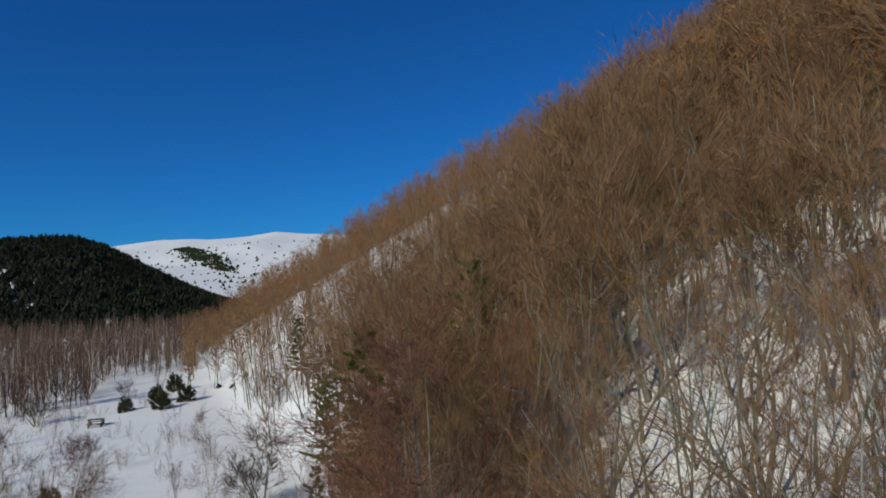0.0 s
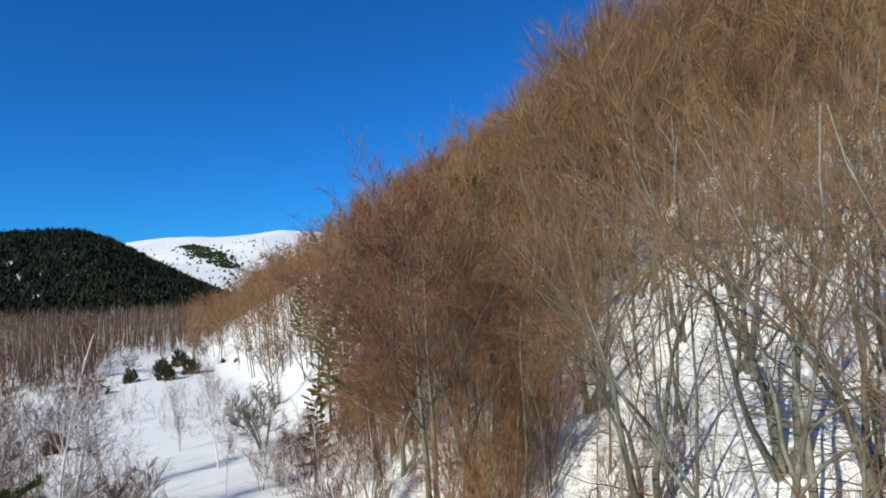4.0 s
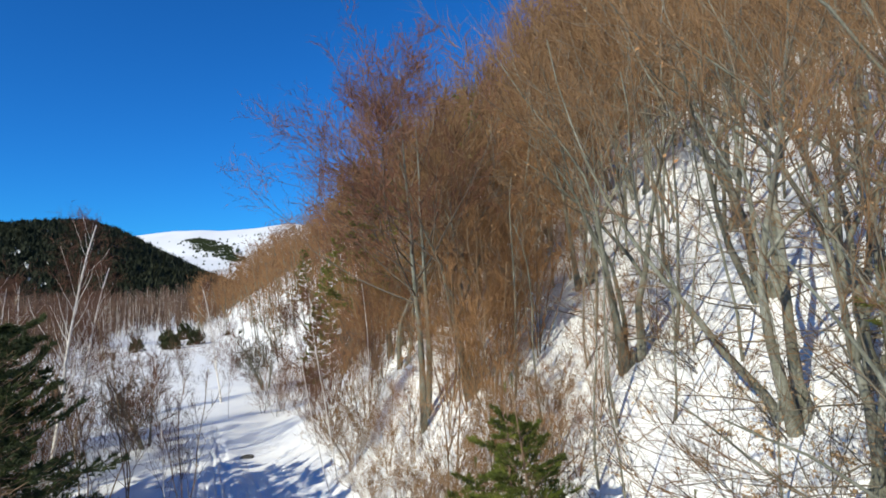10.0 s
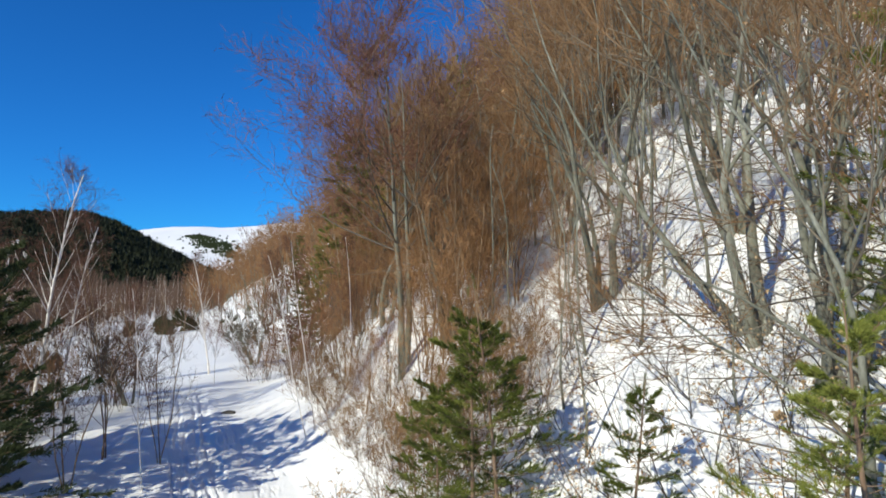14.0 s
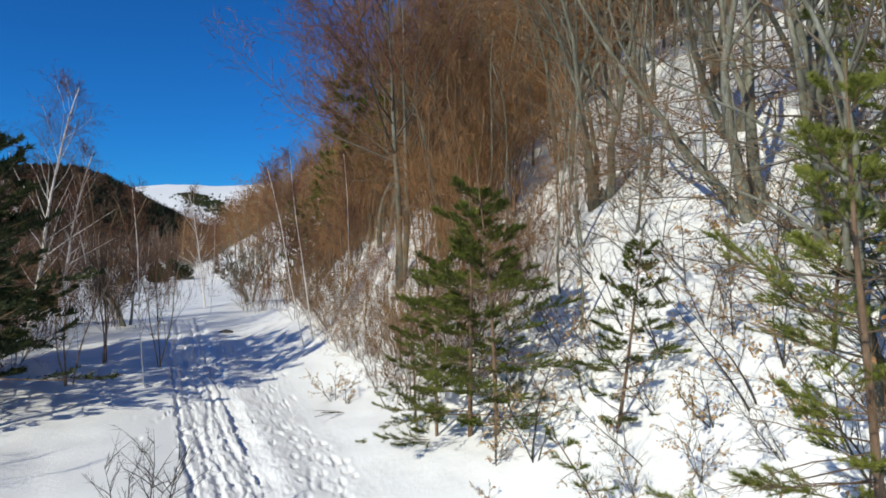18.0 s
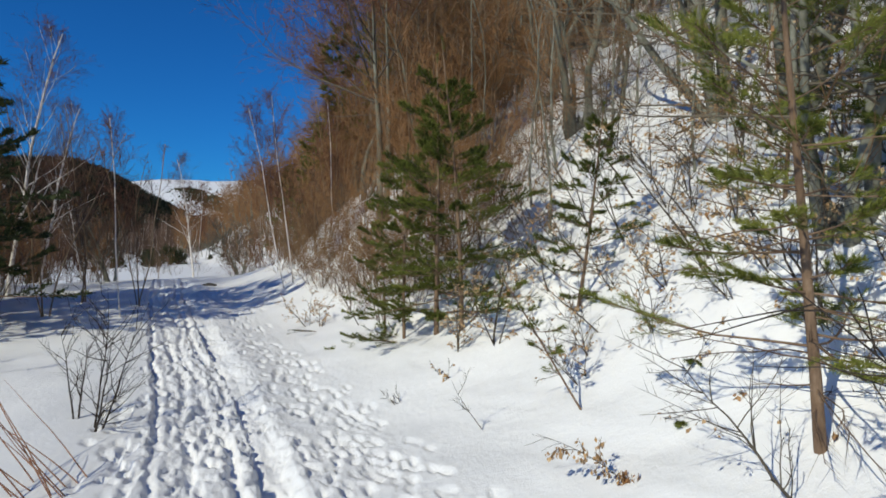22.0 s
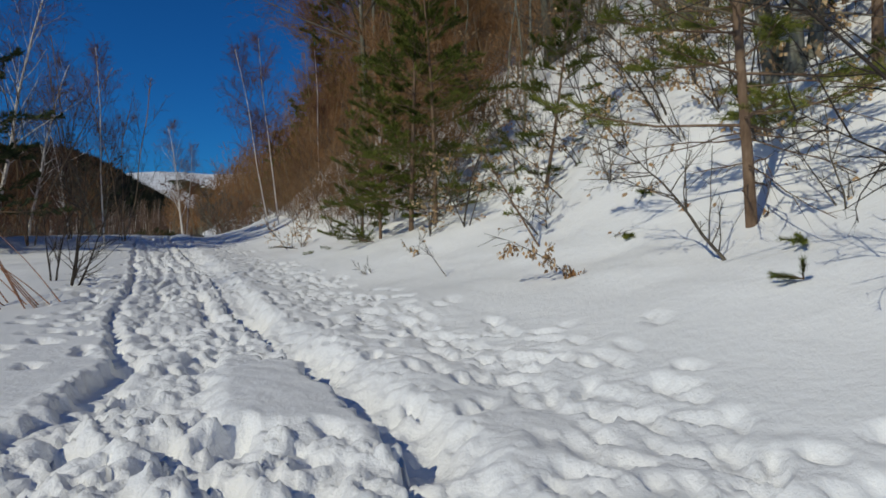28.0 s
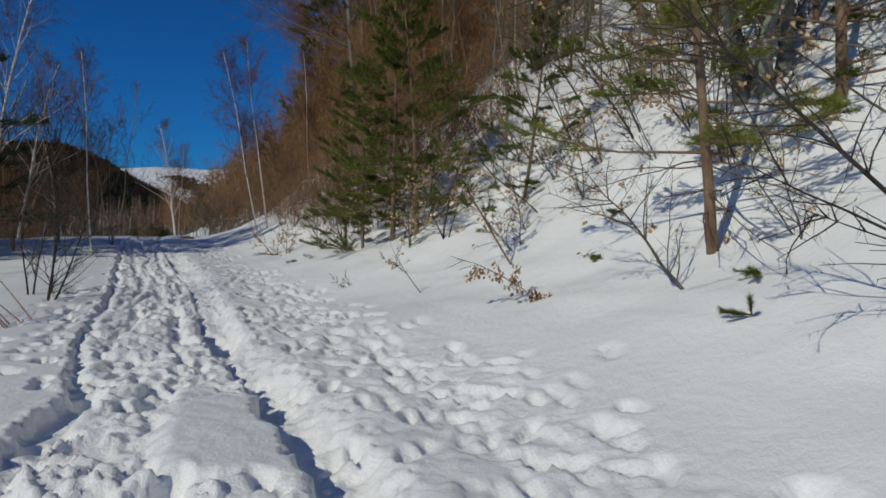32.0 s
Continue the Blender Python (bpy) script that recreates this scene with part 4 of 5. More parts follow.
stand(far_pine, -1.8, 29.6, 80, 0.95)
stand(pine(208, "pine_tree", "full green pine hanging over the snowy bank", 5.2, 0.06, 0.1, 0.30, 12, 5, 7, 70, 0.065, 0.003, lean=(-0.05, 0), clear=0.35), 5.9, 4.95, 10)
for x, y, turn, sc in ((1.0, 31.5, 200, 1.05), (-7.2, 35, 170, 0.6), (-4.0, 33, 60, 1.1), (-7.5, 46, 30, 1.1), (-9.5, 52, 30, 1.0), (-11, 60, 300, 0.8), (-14, 72, 150, 0.75), (-18.5, 84, 20, 1.0), (-20, 88, 250, 0.95), (6.9, 6.9, 70, 0.8)):
    put(tall_pine if y < 24 else far_pine, x, y, turn, sc)

# ---- beside the trail ----
dark_pine = pine(210, "pine_tree", "dark full-crowned pine beside the trail", 7.0, 0.10, 0.2, 0.36, 13, 6, 7, 28, 0.15, 0.02, DARK_NEEDLE, full=0.5, group="dark pines beside the trail")
stand(dark_pine, -9.8, 14.0, 0, 0.95)
for x, y, turn, sc in ((-11.3, 15.3, 200, 1.05), (-12.9, 16.6, 290, 1.05), (-14.6, 15.0, 140, 1.15), (-16.8, 15.2, 60, 1.2), (-15.6, 17.6, 250, 1.1)):
    put(dark_pine, x, y, turn, sc)

birch = twiggy(301, "birch_tree", "white-barked leafless birch with reddish twigs", "tree", 10.0, 1, 0.10, 26, 0, 10, 7, 3, lean=0.06, first=0.25, spread=0.65, reach=0.30, lift=0.06, bark=BIRCH_BARK, arm=BIRCH_BARK, twig=RED_TWIG, w=0.005, bow=0.03, droop=0.10, top=0.02, group="birches beside the trail")
stand(birch, -14.2, 22.7, 0, 1.15)
for x, y, turn, sc, tilt in ((-15.3, 22.4, 120, 1.1, (0, -3)), (-19, 27, 60, 0.9, (0, 0)), (-17.5, 30, 10, 1.0, (0, 2)), (-15.6, 44, 200, 0.92, (0, -2)), (-24, 36, 80, 1.0, (0, 1)), (-21, 40, 180, 0.9, (0, -2))):
    put(birch, x, y, turn, sc, 0, tilt)
slim = twiggy(302, "birch_tree", "thin leaning birch stem at the edge of the trail", "tree", 6.5, 1, 0.032, 24, 0, 8, 6, 3, lean=0.06, first=0.3, spread=0.6, reach=0.26, lift=0.06, bark=BIRCH_BARK, arm=RED_TWIG, twig=RED_TWIG, w=0.004, bow=0.035, droop=0.06, top=0.01, group="birches beside the trail")
stand(slim, -3.79, 20.9, 0, 1.05, 0, (0, -12))
for x, y, turn, sc, tilt in ((-3.6, 21.3, 100, 1.1, (0, -9)), (-7.45, 17.3, 30, 0.95, (0, -4)), (-2.6, 23.5, 10, 0.9, (0, -4)), (-12.3, 36, 10, 0.9, (0, 2))):
    put(slim, x, y, turn, sc, 0, tilt)

thicket = [twiggy(320 + i, "bare_shrub", "leafless brown shrub beside the snowy trail", "shrub", h, 4, 0.016, 7, 0, 4, 3, 2, lean=0.42, first=0.12, spread=0.6, reach=0.32, bark=GREY_TWIG, arm=tw, twig=tw, w=0.004, bow=0.1, top=0.004, group="shrubs beside the trail") for i, (h, tw) in enumerate(((3.2, RED_TWIG), (4.2, TWIG), (2.6, GREY_TWIG)))]
brush = [twiggy(325 + 10 * i, "young_tree", "dense russet young tree at the foot of the bank", "tree", h, 3, 0.032, 11, 0, 7, 5, 2, lean=0.26, first=0.14, spread=0.8, reach=0.34, bark=BRANCH, arm=TWIG, twig=TWIG, w=0.0052, bow=0.09, group="young trees beside the trail") for i, h in enumerate((6.5, 5.5))]
alder = twiggy(326, "young_tree", "dark leafless young tree beyond the trail", "tree", 6.2, 3, 0.028, 10, 0, 5, 5, 1, lean=0.24, first=0.15, spread=0.55, reach=0.3, bark=BRANCH, arm=WOOD_TWIG, twig=WOOD_TWIG, w=0.0055, bow=0.08, group="young trees beside the trail")


scrub = twiggy(327, "bare_shrub", "dense low brown scrub at the edge of the wood", "shrub", 2.6, 6, 0.014, 7, 0, 5, 4, 2, lean=0.5, first=0.08, spread=0.8, reach=0.45, bark=GREY_TWIG, arm=BRANCH, twig=BEECH_TWIG, w=0.0042, bow=0.12, top=0.004, group="scrub at the edge of the wood")


def plant_scrub():
    rng = random.Random(33)
    for k, (x, y) in enumerate(((0.2, 13.3), (0.9, 13.0), (1.6, 13.0), (0.1, 14.4), (0.8, 14.0), (1.7, 14.2), (1.0, 15.4), (1.8, 15.5), (0.3, 16.3), (1.2, 16.7), (-0.7, 15.0), (-0.5, 16.2), (-1.5, 17.5), (-1.2, 18.6), (-2.2, 18.8), (-2.8, 20.2), (-0.5, 17.5), (-3.1, 21.8), (-3.4, 22.6), (-2.2, 21.6), (-1.3, 20.0), (-4.2, 24.0), (-3.0, 23.6), (-5.2, 26.0), (-4.4, 25.2), (2.6, 14.8), (2.9, 16.0), (2.0, 17.0))):
        (put if k else stand)(scrub, x, y, rng.uniform(0, 360), rng.uniform(0.75, 1.25) * (0.62 if x < -0.3 and y < 21 else 1.0))


plant_scrub()


def plant_thicket():
    rng, used = random.Random(31), set()
    spots = [(24.6, -5.6, 0.9, 4), (26, -7.2, 1.1, 4), (23.5, -8.0, 1.0, 4)]
    for _ in range(84):  # across the trail from the bank
        a, s = rng.uniform(14, 44), rng.uniform(-28, -11.0)
        spots.append((a, s, rng.uniform(0.9, 1.6), rng.randrange(3)))
    for _ in range(22):
        spots.append((rng.uniform(25, 42), rng.uniform(-24, -9.5), rng.uniform(1.0, 1.4), 4))
    for _ in range(44):  # close-grown along the edge of the trail
        a = rng.uniform(25, 41)
        spots.append((a, -16 + (7.2 if a < 34 else 9.2) * rng.random() ** 0.6, rng.uniform(0.8, 1.25), rng.choice((0, 1, 0))))
    for _ in range(58):
        a, s = rng.uniform(22, 60), rng.uniform(-42, -11.5)
        spots.append((a, s, rng.uniform(0.75, 1.2), 4))
    for _ in range(40):  # along the foot of the bank
        a, s = rng.uniform(17, 44), rng.uniform(0.9, 5.0)
        x, y = spot(a, s)
        if 0.8 - 0.2 * y < x < 0.1 * y + 0.5:
            spots.append((a, s, rng.uniform(0.9, 1.4), rng.randrange(3)))
    for _ in range(135):
        a, s = rng.uniform(16, 46), rng.uniform(0.4, 13)
        x, y = spot(a, s)
        if x > 1.4 - 0.2 * y and s > 0.5 + 2.1 * (x - 0.1 * y + 0.3) + rng.gauss(0, 0.9):
            spots.append((a, s, rng.uniform(0.7, 1.1), 3))
    spots += [(81, -4.7, 1.0, 2), (91, -2, 0.9, 2), (69, -4.3, 0.7, 0), (91, 10, 1.1, 2), (71, 10, 0.9, 2), (73, 7, 0.8, 0), (60, 7, 0.9, 2), (48, 2.5, 0.8, 0), (67, -13, 1.4, 1), (68.5, -14, 1.2, 2), (88, -18, 1.5, 1), (99, -15.5, 1.4, 1), (92, -20, 1.4, 4), (105, -24, 1.2, 4), (80, -22, 1.2, 4), (110, -18, 1.0, 1), (118, -14, 1.0, 2)]
    for _ in range(36):  # thin growth on the snowy meadow
        y = rng.uniform(44, 118)
        sv, av = valley(-y * rng.uniform(0.40, 0.70), y)
        spots.append((float(av), float(sv), rng.uniform(0.5, 1.15), rng.choice((0, 1, 2, 2, 4))))
    for _ in range(26):  # scattered on the open snow
        a, s = rng.uniform(46, 125), rng.uniform(-16, 12)
        spots.append((a, s, rng.uniform(0.5, 1.0), rng.randrange(3)))
    for _ in range(34):  # along the edge of the bank further up
        spots.append((rng.uniform(27, 46), rng.uniform(-0.5, 5.5), rng.uniform(0.8, 1.3), rng.randrange(2)))
    kinds = thicket + [brush[0], alder, brush[1]]
    for x, y, sc in ((3.0, 13.8, 0.5), (3.7, 14.7, 0.5), (2.3, 13.4, 0.55), (4.5, 15.6, 0.5), (2.1, 14.5, 0.6), (1.3, 14.2, 0.6), (-0.9, 19.6, 0.6), (0.2, 19.4, 0.65), (-1.8, 20.4, 0.6)):
        s, a = valley(x, y)
        spots.append((float(a), float(s), sc, 3))
    for x, y, sc in ((-0.2, 15.6, 0.85), (0.5, 15.1, 0.7), (-1.0, 16.9, 0.8)):
        s, a = valley(x, y)
        spots.append((float(a), float(s), sc, 1))
    for x, y, sc in ((3.9, 15.2, 0.5), (4.6, 16.8, 0.6), (5.6, 16.4, 0.6)):
        s, a = valley(x, y)
        spots.append((float(a), float(s), sc, 3))
    for a, s, sc, k in spots:
        x, y = spot(a, s)
        k = 5 if k == 3 and rng.random() < 0.5 else k
        if k in used:
            put(kinds[k], x, y, rng.uniform(0, 360), sc)
        else:
            used.add(k)
            stand(kinds[k], x, y, rng.uniform(0, 360), sc)


plant_thicket()


# ---- small growth close to the trail ----
def wand(rng, shape, p, d, length, r, n=6, lift=0.0, wobble=0.1):
    pts, radii = limb(rng, Vector(p), Vector(d).normalized(), length, r, 0.002, n, wobble, lift)
    shape.tube(pts, radii, 4)
    return pts


def thorny_tree():
    """A small dark bare tree that leans far out over the bank, with short thorns."""
    rng = random.Random(401)
    root = thing("thorn_tree", "dark thorny bare tree leaning far over the snow", "tree")
    for start, d, ln, r in (((0, 0, -0.2), (-0.85, 0.03, 0.85), 3.0, 0.017), ((-0.15, 0, 0.1), (-0.9, 0.1, 0.3), 1.2, 0.009), ((0.05, 0.1, -0.1), (-0.35, 0.1, 0.9), 2.4, 0.012), ((0, 0.05, 0), (-0.8, 0.25, 0.45), 1.7, 0.014)):
        wood = Shape()
        line = wand(rng, wood, start, d, ln, r, 8, 0.0, 0.05)
        stem = part("stem", wood, THORN_BARK, root)
        for k in range(int(ln * 8)):
            p, pd = along(line, rng.uniform(0.15, 0.98))
            l2 = rng.uniform(0.15, 0.7) * (0.6 if ln < 1.6 else 1)
            fine = Shape()
            tw = wand(rng, fine, p, around(rng, pd, rng.uniform(0.5, 1.1)), l2, 0.005, 4, 0.0, 0.15)
            for t in range(7):
                q, qd = along(tw, rng.random())
                fine.sliver(q, q + around(rng, qd, 1.2) * rng.uniform(0.03, 0.12), 0.002, 0)
            part("twig", fine, THORN_BARK, stem)
    return root


stand(thorny_tree(), 5.12, 1.9)


def bare_sapling(seed, label, height, lean, spread=0.8, stems=1, r=0.018, arms=9, leaves=0, mat=None, name="bare_sapling", leaf=None):
    rng = random.Random(seed)
    root = thing(name, label, "shrub")
    dry = Shape()
    for k in range(stems):
        wood, fine = Shape(), Shape()
        d = (lean[0] + (rng.gauss(0, 0.35) if stems > 1 else 0), lean[1] + (rng.gauss(0, 0.3) if stems > 1 else 0), 1)
        line = wand(rng, wood, (rng.gauss(0, 0.04 * (stems > 1)), rng.gauss(0, 0.04 * (stems > 1)), -0.12), d, height * rng.uniform(0.75, 1.0), r, 8, 0.02, 0.09)
        for i in range(arms):
            p, pd = along(line, rng.uniform(0.12, 0.97))
            ln = height * rng.uniform(0.15, 0.45)
            arm = wand(rng, fine, p, around(rng, pd, spread * rng.uniform(0.6, 1.3)), ln, max(0.004, r * 0.35), 5, 0.03, 0.14)
            for t in range(8):
                q, qd = along(arm, rng.uniform(0.15, 1))
                e = q + around(rng, qd, 0.8) * ln * rng.uniform(0.15, 0.4)
                fine.sliver(q, e, 0.0028, 0)
                if rng.random() < leaves:
                    for _ in range(3):
                        dry.leaf(q.lerp(e, rng.random()), around(rng, Vector((0, 0, -1)), 0.7), around(rng, Vector((1, 0, 0)), 1.2), rng.uniform(0.028, 0.05))
        n = len(wood.v)
        wood.v += fine.v
        wood.f += [tuple(i + n for i in f) for f in fine.f]
        part("stem", wood, mat or GREY_TWIG, root)
    if dry.f:
        part("foliage", dry, leaf or PALE_LEAF, root, "curled dry leaves")
    return root


stand(bare_sapling(410, "crooked bare sapling leaning over the snow", 1.9, (-0.62, 0.05), 0.9, 1, 0.016, 17, 0.02), 4.12, 3.86)
stand(bare_sapling(411, "dark crooked bare sapling with three stems beside the trail", 2.1, (0.0, 0.0), 0.7, 3, 0.02, 15, mat=THORN_BARK), -3.12, 7.84)
stand(bare_sapling(412, "small bare shrub beside the trail", 1.6, (-0.1, 0.0), 0.7, 2, 0.018, 10, mat=THORN_BARK), -3.65, 8.1)
stand(bare_sapling(413, "thin sapling keeping orange dry leaves low on its stem", 2.9, (-0.08, 0.05), 0.9, 1, 0.02, 14, 0.6, name="leafy_sapling", leaf=DRY_LEAF), 2.25, 9.4)
stand(bare_sapling(414, "young oak keeping tufts of orange dry leaves", 2.2, (0.05, 0.1), 0.9, 2, 0.016, 9, 0.5, name="leafy_sapling", leaf=DRY_LEAF), 2.05, 11.0)
stand(bare_sapling(415, "young oak with orange dry leaves beside the trail", 1.7, (0.0, 0.1), 0.8, 3, 0.012, 9, 0.6, name="leafy_sapling", leaf=DRY_LEAF), -2.1, 18.6)
stand(bare_sapling(416, "thin leaning stick in the snow", 1.0, (-0.75, 0.1), 0.6, 1, 0.008, 3), 2.03, 7.05)
stand(bare_sapling(417, "small twiggy seedling in the snow", 0.5, (-0.3, 0.1), 0.9, 2, 0.005, 6, 0.25), 1.5, 8.95)
stand(bare_sapling(418, "small twiggy seedling bent over the snow", 0.42, (-0.6, 0.1), 1.0, 2, 0.004, 6), 0.88, 8.6)
stand(bare_sapling(419, "leaning bare pole at the foot of the bank", 2.4, (-0.6, 0.3), 0.6, 1, 0.018, 6), -0.35, 13.6)
stand(bare_sapling(420, "brown bush with dry leaves at the foot of the bank", 2.4, (-0.1, 0.0), 0.8, 5, 0.016, 9, 0.2), -0.25, 16.6)
stand(bare_sapling(421, "bare sapling with pale dry leaves on the bank", 1.9, (-0.5, 0.0), 0.9, 2, 0.016, 10, 0.18), 5.2, 5.6)
stand(bare_sapling(422, "bare sapling with pale dry leaves on the bank", 2.2, (-0.4, 0.1), 0.9, 2, 0.016, 10, 0.2), 4.7, 7.2)
stand(bare_sapling(423, "crooked bare sapling on the bank", 2.4, (-0.9, 0.1), 0.9, 1, 0.02, 12), 4.7, 10.4)


for k, (x, y, h) in enumerate(((5.1, 7.3, 1.6), (5.05, 6.3, 1.3), (4.3, 7.6, 1.2), (6.2, 11.0, 2.0), (6.2, 6.9, 2.0), (2.35, 9.35, 1.5), (1.7, 9.7, 1.2), (-1.9, 15.6, 1.2), (-1.5, 15.0, 0.9), (3.6, 10.4, 1.8), (5.7, 8.6, 1.7), (4.9, 9.2, 1.5))):
    stand(bare_sapling(560 + k, "young beech keeping tan dry leaves on the snowy bank", h, (-0.35, 0.1), 1.0, 2, 0.014, 10, 0.55, name="leafy_sapling"), x, y)


def plant_bank_saplings():
    """Small bare saplings, some with a few dead leaves, strewn over the bank."""
    rng = random.Random(60)
    for k in range(15):  # fine twigs standing out of the snow above the trail
        x, y = spot(rng.uniform(4, 9.5), rng.uniform(-0.9, 1.8))
        stand(bare_sapling(700 + k, "thin twiggy seedling standing out of the snowy bank", rng.uniform(0.6, 1.4), (rng.gauss(-0.5, 0.4), rng.gauss(0, 0.3)), 1.0, rng.randrange(1, 4), 0.008, 9, rng.choice((0, 0.08, 0.25))), x, y)
    for k in range(58):
        x, y = spot(rng.uniform(2.5, 15) if k < 50 else rng.uniform(5, 12.5), rng.uniform(-0.3, 4.6) if k < 50 else rng.uniform(0.6, 5.2))
        stand(bare_sapling(600 + k, "small bare sapling with a few pale dead leaves on the bank", rng.uniform(0.9, 2.7) if k < 50 else rng.uniform(1.8, 3.8), (rng.gauss(-0.6, 0.5), rng.gauss(0, 0.3)), 0.9, rng.randrange(1, 3), 0.013, 11, rng.choice((0, 0.06, 0.2))), x, y)


plant_bank_saplings()


def canes():
    rng = random.Random(430)
    root = thing("dry_canes", "bundle of leaning reddish-brown dry canes beside the trail", "canes")
    for k in range(13):
        s = Shape()
        wand(rng, s, (rng.uniform(-0.45, 0.25), rng.uniform(-0.3, 0.3), -0.1), (rng.uniform(-0.9, -0.3), rng.uniform(-0.2, 0.3), rng.uniform(0.6, 1.0)), rng.uniform(1.1, 2.1), 0.009, 6, -0.02, 0.03)
        part("cane", s, CANE, root)
    return root


stand(canes(), -2.35, 5.85)


def leaf_bunch(seed, name, label, size, count, mat, big=1.0, rise=0.45):
    """A tuft of leaves on a fallen or bent twig."""
    rng = random.Random(seed)
    root = thing(name, label, "leaves")
    st, lf = Shape(), Shape()
    line = wand(rng, st, (0.12 * size, 0, -0.03), (-0.8, 0.15, rise), size, 0.006, 5, -0.03, 0.12)
    for k in range(5):
        p, d = along(line, rng.uniform(0.2, 1))
        wand(rng, st, p, around(rng, d, 0.8), size * 0.4, 0.003, 3)
    for k in range(count):
        p, _ = along(line, rng.random() ** 1.5)
        o = p + Vector((rng.gauss(0, 0.1), rng.gauss(0, 0.1), rng.gauss(0.02, 0.09))) * size
        lf.leaf(o, around(rng, Vector((0, 0, -1)), rng.uniform(0.2, 1.3)), around(rng, Vector((0, -1, 0.3)), 1.2), rng.uniform(0.04, 0.085) * big)
    part("stem", st, GREY_TWIG, root)
    part("leaves", lf, mat, root)
    return root


def oak_shoot():
    """An arching bare shoot, leaves hanging from its middle and two large ones at the foot."""
    rng = random.Random(440)
    root = thing("dry_oak_shoot", "arching shoot hung with curled tan oak leaves on the snow", "leaves")
    st, lf, old = Shape(), Shape(), Shape()
    line = wand(rng, st, (0.1, 0, -0.05), (-0.75, 0.1, 0.75), 1.0, 0.006, 8, -0.09, 0.05)
    twigs = [line]
    for k in range(11):
        p, d = along(line, 0.12 + 0.075 * k)
        twigs.append(wand(rng, st, p, around(rng, d, rng.uniform(0.5, 1.0)), rng.uniform(0.12, 0.3), 0.003, 3, 0.0, 0.1))
    for k in range(130):
        p, _ = along(twigs[rng.randrange(1, 9)], rng.uniform(0.3, 1))
        lf.leaf(p + Vector((rng.gauss(0, 0.02), rng.gauss(0, 0.02), rng.gauss(0, 0.02))), around(rng, Vector((0, 0, -1)), rng.uniform(0.1, 0.9)), around(rng, Vector((0, -1, 0.3)), 1.2), rng.uniform(0.035, 0.065))
    for k in range(26):
        o = Vector((0.07 + rng.gauss(0, 0.05), rng.gauss(0, 0.05), rng.uniform(0.01, 0.12)))
        old.leaf(o, around(rng, Vector((0, 0, -1)), rng.uniform(0.1, 1.0)), around(rng, Vector((0, -1, 0.3)), 1.2), rng.uniform(0.08, 0.13))
    part("stem", st, GREY_TWIG, root)
    part("leaves", lf, PALE_LEAF, root, "curled tan leaves")
    part("old_leaves", old, DRY_LEAF, root, "large dark brown curled leaves")
    return root


stand(oak_shoot(), 3.05, 4.98)
for k, (x, y, sz, n) in enumerate(((5.07, 4.62, 0.2, 10), (4.66, 4.39, 0.14, 8), (4.31, 5.44, 0.2, 14), (3.67, 5.69, 0.3, 6), (5.3, 6.3, 0.4, 26), (5.0, 7.9, 0.4, 30), (4.2, 7.6, 0.35, 24), (3.0, 8.0, 0.3, 18))):
    stand(leaf_bunch(441 + k, "dry_leaf_tuft", "small tuft of curled brown dry leaves on the snow", sz, n, DRY_LEAF), x, y, 40 * k)


def plant_undergrowth():
    """Twiggy low growth between the beeches."""
    rng = random.Random(64)
    kinds = [twiggy(660 + i, "bare_shrub", "grey-brown twiggy shrub among the beeches on the snowy bank", "shrub", h, 3, 0.012, 7, 0, 4, 3, 2, lean=0.5, first=0.1, spread=0.75, reach=0.42, lift=0.03, bark=GREY_TWIG, arm=GREY_BROWN, twig=tw, w=0.003, bow=0.12, top=0.003, group="shrubs on the bank") for i, (h, tw) in enumerate(((2.4, GREY_BROWN), (3.0, BRANCH)))]
    for k in range(22):
        x, y = spot(rng.uniform(3.5, 17), rng.uniform(3.0, 9.0))
        (stand if k < 2 else put)(kinds[k % 2], x, y, rng.uniform(0, 360), rng.uniform(0.7, 1.2))


plant_undergrowth()


def strew_leaf_tufts():
    rng = random.Random(61)
    for k in range(62):
        x, y = spot(rng.uniform(2.5, 14), rng.uniform(0.1, 4.2))
        stand(leaf_bunch(640 + k, "dry_leaf_tuft", "tuft of tan dry leaves on a bent twig on the bank", rng.uniform(0.35, 0.95), rng.randrange(25, 80), PALE_LEAF), x, y, rng.uniform(-60, 60))


strew_leaf_tufts()


def fallen_sprig(seed, label, size):
    """A green pine sprig lying on the snow."""
    rng = random.Random(seed)
    root = thing("pine_sprig", label, "sprig")
    st, gr = Shape(), Shape()
    for k in range(4):
        line = wand(rng, st, (0, 0, 0.02), (rng.gauss(-0.6, 0.4), rng.gauss(0, 0.35), 0.06), size * rng.uniform(0.6, 1), 0.006, 4, -0.02, 0.08)
        for _ in range(110):
            p, d = along(line, rng.uniform(0.15, 1))
            nd = around(rng, d, rng.uniform(0.4, 0.9))
            gr.blade(p, p + nd * rng.uniform(0.035, 0.065), 0.003, d.cross(nd).normalized())
    part("twig", st, PINE_BARK, root)
    part("needles", gr, DARK_NEEDLE if size > 0.5 else NEEDLE, root)
    return root


for k, (x, y, sz) in enumerate(((4.15, 2.97, 0.2), (4.46, 3.52, 0.24), (4.14, 6.15, 0.22), (-1.45, 14.3, 0.75), (3.75, 5.5, 0.1))):
    stand(fallen_sprig(460 + k, "green pine sprig lying on the snow" if sz < 0.5 else "dark green fallen pine branch on the snow", sz), x, y, 25 * k)

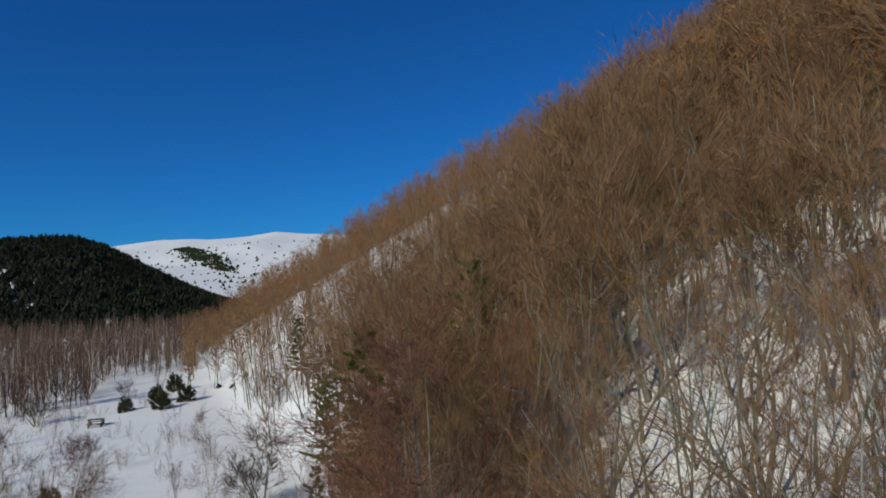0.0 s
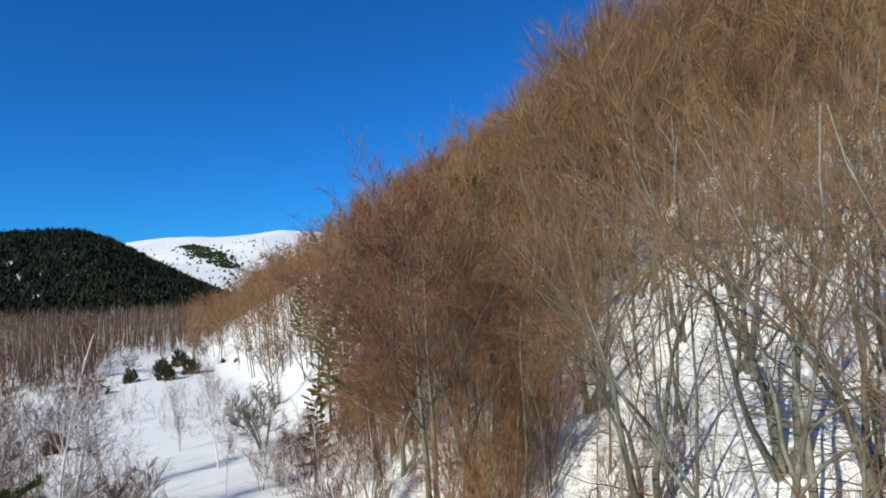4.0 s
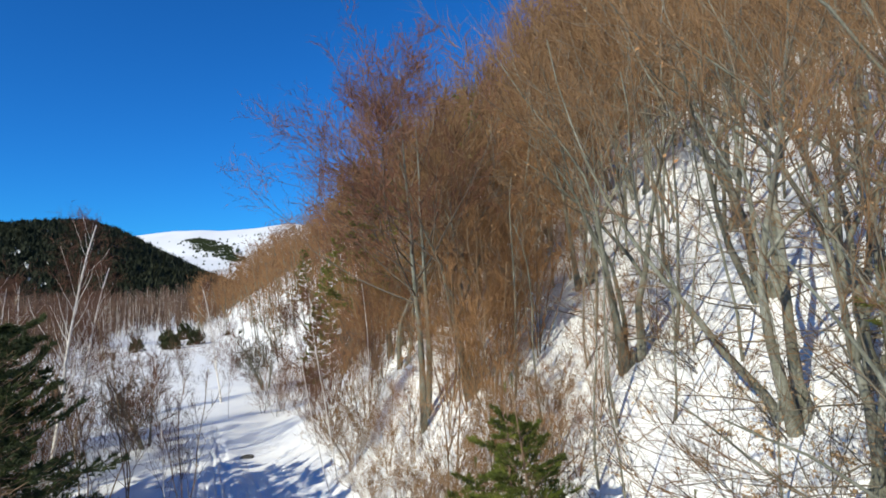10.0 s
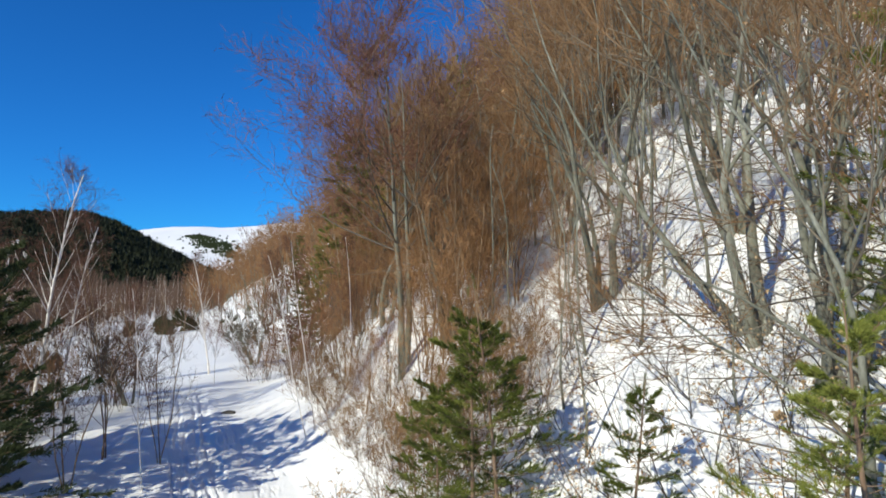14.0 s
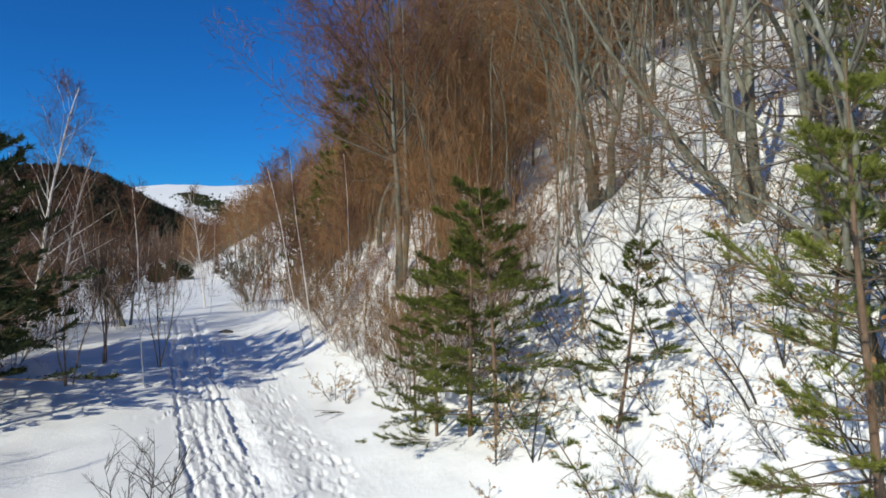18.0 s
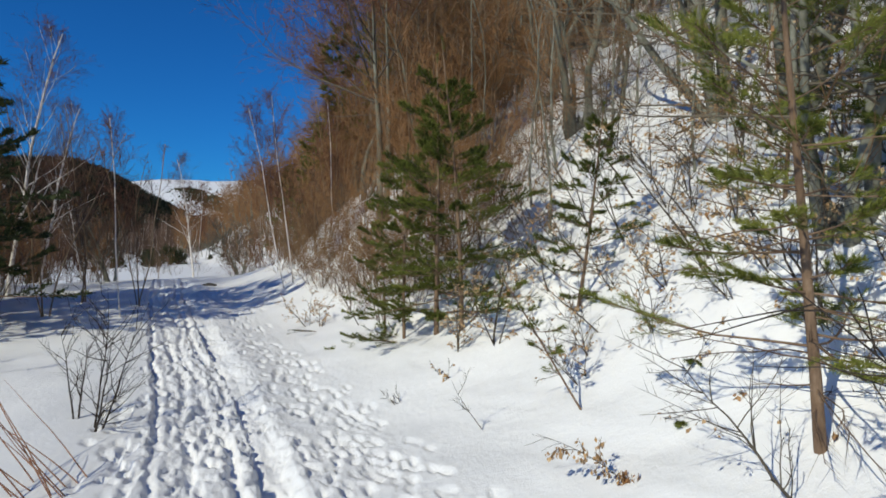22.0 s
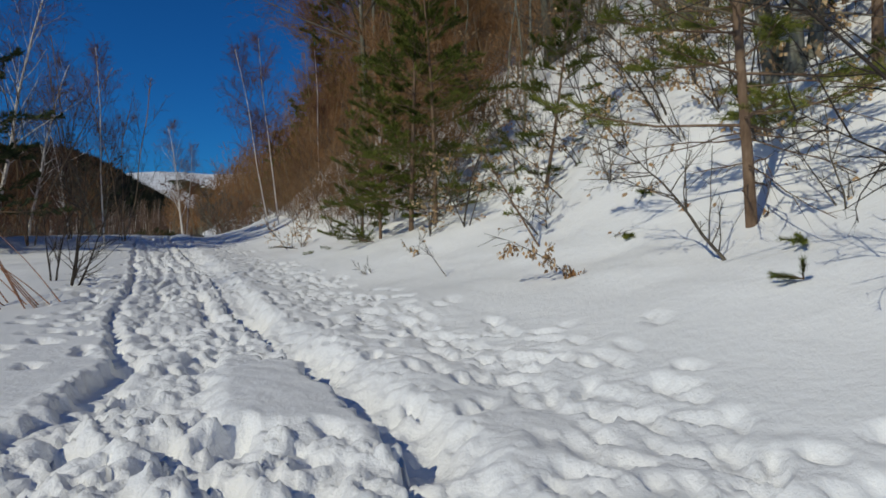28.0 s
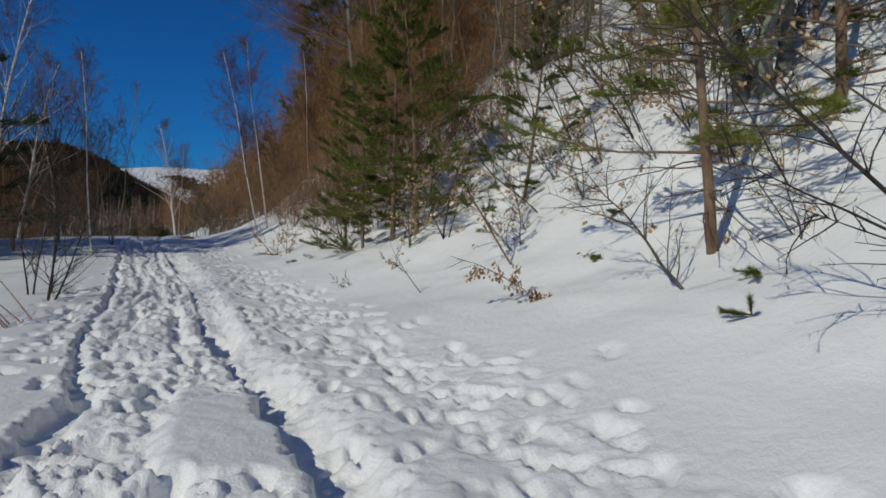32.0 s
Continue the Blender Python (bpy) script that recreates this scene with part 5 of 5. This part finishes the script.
# ---- up the open valley ----
def boulder():
    s = bmesh.new()
    bmesh.ops.create_icosphere(s, subdivisions=3, radius=0.4)
    for v in s.verts:
        v.co *= 1 + 0.35 * noise.noise(v.co * 3.1) + 0.12 * noise.noise(v.co * 9)
        v.co.z *= 0.55
    me = bpy.data.meshes.new("boulder")
    s.to_mesh(me)
    me.polygons.foreach_set("use_smooth", np.ones(len(me.polygons), bool))
    me.materials.append(STONE)
    return tagged(new("boulder", me), "dark boulder half sunk in the snow beside the trail", "rock")


stand(boulder(), -8.35, 26.9, 0, 0.85, 0.08)


def picnic_table():
    """A rough wooden table with a bench on either side."""
    root = thing("picnic_table", "dark weathered wooden table with benches in the snowy meadow", "table")
    for k in range(5):
        s = Shape()
        s.box((-1.1, -0.5 + 0.2 * k, 0.95), (1.1, -0.31 + 0.2 * k, 1.02))
        part("tabletop_board", s, OLD_WOOD, root)
    for x in (-0.85, 0.85):
        for y in (-0.4, 0.4):
            s = Shape()
            s.box((x - 0.07, y - 0.07, -0.2), (x + 0.07, y + 0.07, 0.949))
            part("leg", s, OLD_WOOD, root)
    for y in (-0.95, 0.95):
        s = Shape()
        s.box((-1.1, y - 0.16, 0.48), (1.1, y + 0.16, 0.56))
        bench = part("bench", s, OLD_WOOD, root)
        for x in (-0.8, 0.8):
            s = Shape()
            s.box((x - 0.06, y - 0.1, -0.2), (x + 0.06, y + 0.1, 0.479))
            part("bench_leg", s, OLD_WOOD, bench)
    return root


stand(picnic_table(), -50.6, 95.3, 15)

def round_bush():
    """A dome of short dense shoots on a few hidden stems."""
    rng = random.Random(480)
    root = thing("juniper_bush", "dark green round bushy conifer in the snowy meadow", "bush", "dark bushes in the meadow")
    wood, green = Shape(), Shape()
    for k in range(70):
        d = Vector((rng.gauss(0, 1), rng.gauss(0, 1), abs(rng.gauss(0.3, 0.8)))).normalized()
        far = rng.uniform(0.75, 1.1)
        tip = Vector((d.x * 1.25, d.y * 1.25, 0.15 + d.z * 2.3)) * far
        pts, radii = limb(rng, Vector((0, 0, -0.1)), tip.normalized(), tip.length, 0.025, 0.006, 4, 0.06, 0.02)
        wood.tube(pts, radii, 3)
        for _ in range(34):
            p, pd = along(pts, 1 - 0.5 * rng.random() ** 1.6)
            nd = around(rng, pd, rng.uniform(0.3, 1.1))
            green.blade(p, p + nd * rng.uniform(0.2, 0.42), 0.05, around(rng, nd, 1.571))
    part("stems", wood, PINE_BARK, root)
    part("crown", green, BUSH_NEEDLE, root, "dull green needles")
    return root


bush = round_bush()
stand(bush, -45.1, 104.3, 0, 1.2)
for x, y, sc in ((-48.8, 111.5, 1.3), (-43.4, 110, 1.2), (-51.3, 105.5, 1.0), (-50.5, 123, 1.4), (-33.4, 55.5, 0.75), (-41, 119, 0.45), (-37, 113.8, 0.4), (-34, 112, 0.4)):
    put(bush, x, y, x * 40, sc)
orchard = broadleaf(490, "apple_tree", "low round leafless orchard tree in the snowy meadow", "tree", 4.2, 3, 0.11, 0.5, 9, 6, 6, BARK, GREY_TWIG, 0.25, 0.9, 0.012, flat=True, group="trees in the meadow", width=1.5)
stand(orchard, -61.6, 99.3)
for x, y, sc in ((-14.1, 49.5, 1.15), (-23.0, 86.5, 1.0), (-14.5, 50.9, 0.9), (-22.2, 88, 0.9), (-13.7, 29.2, 0.9), (-20, 70, 0.7), (-63.1, 101.6, 1.1), (-69, 121, 1.0), (-57, 118, 0.9)):
    put(orchard, x, y, x * 50, sc)
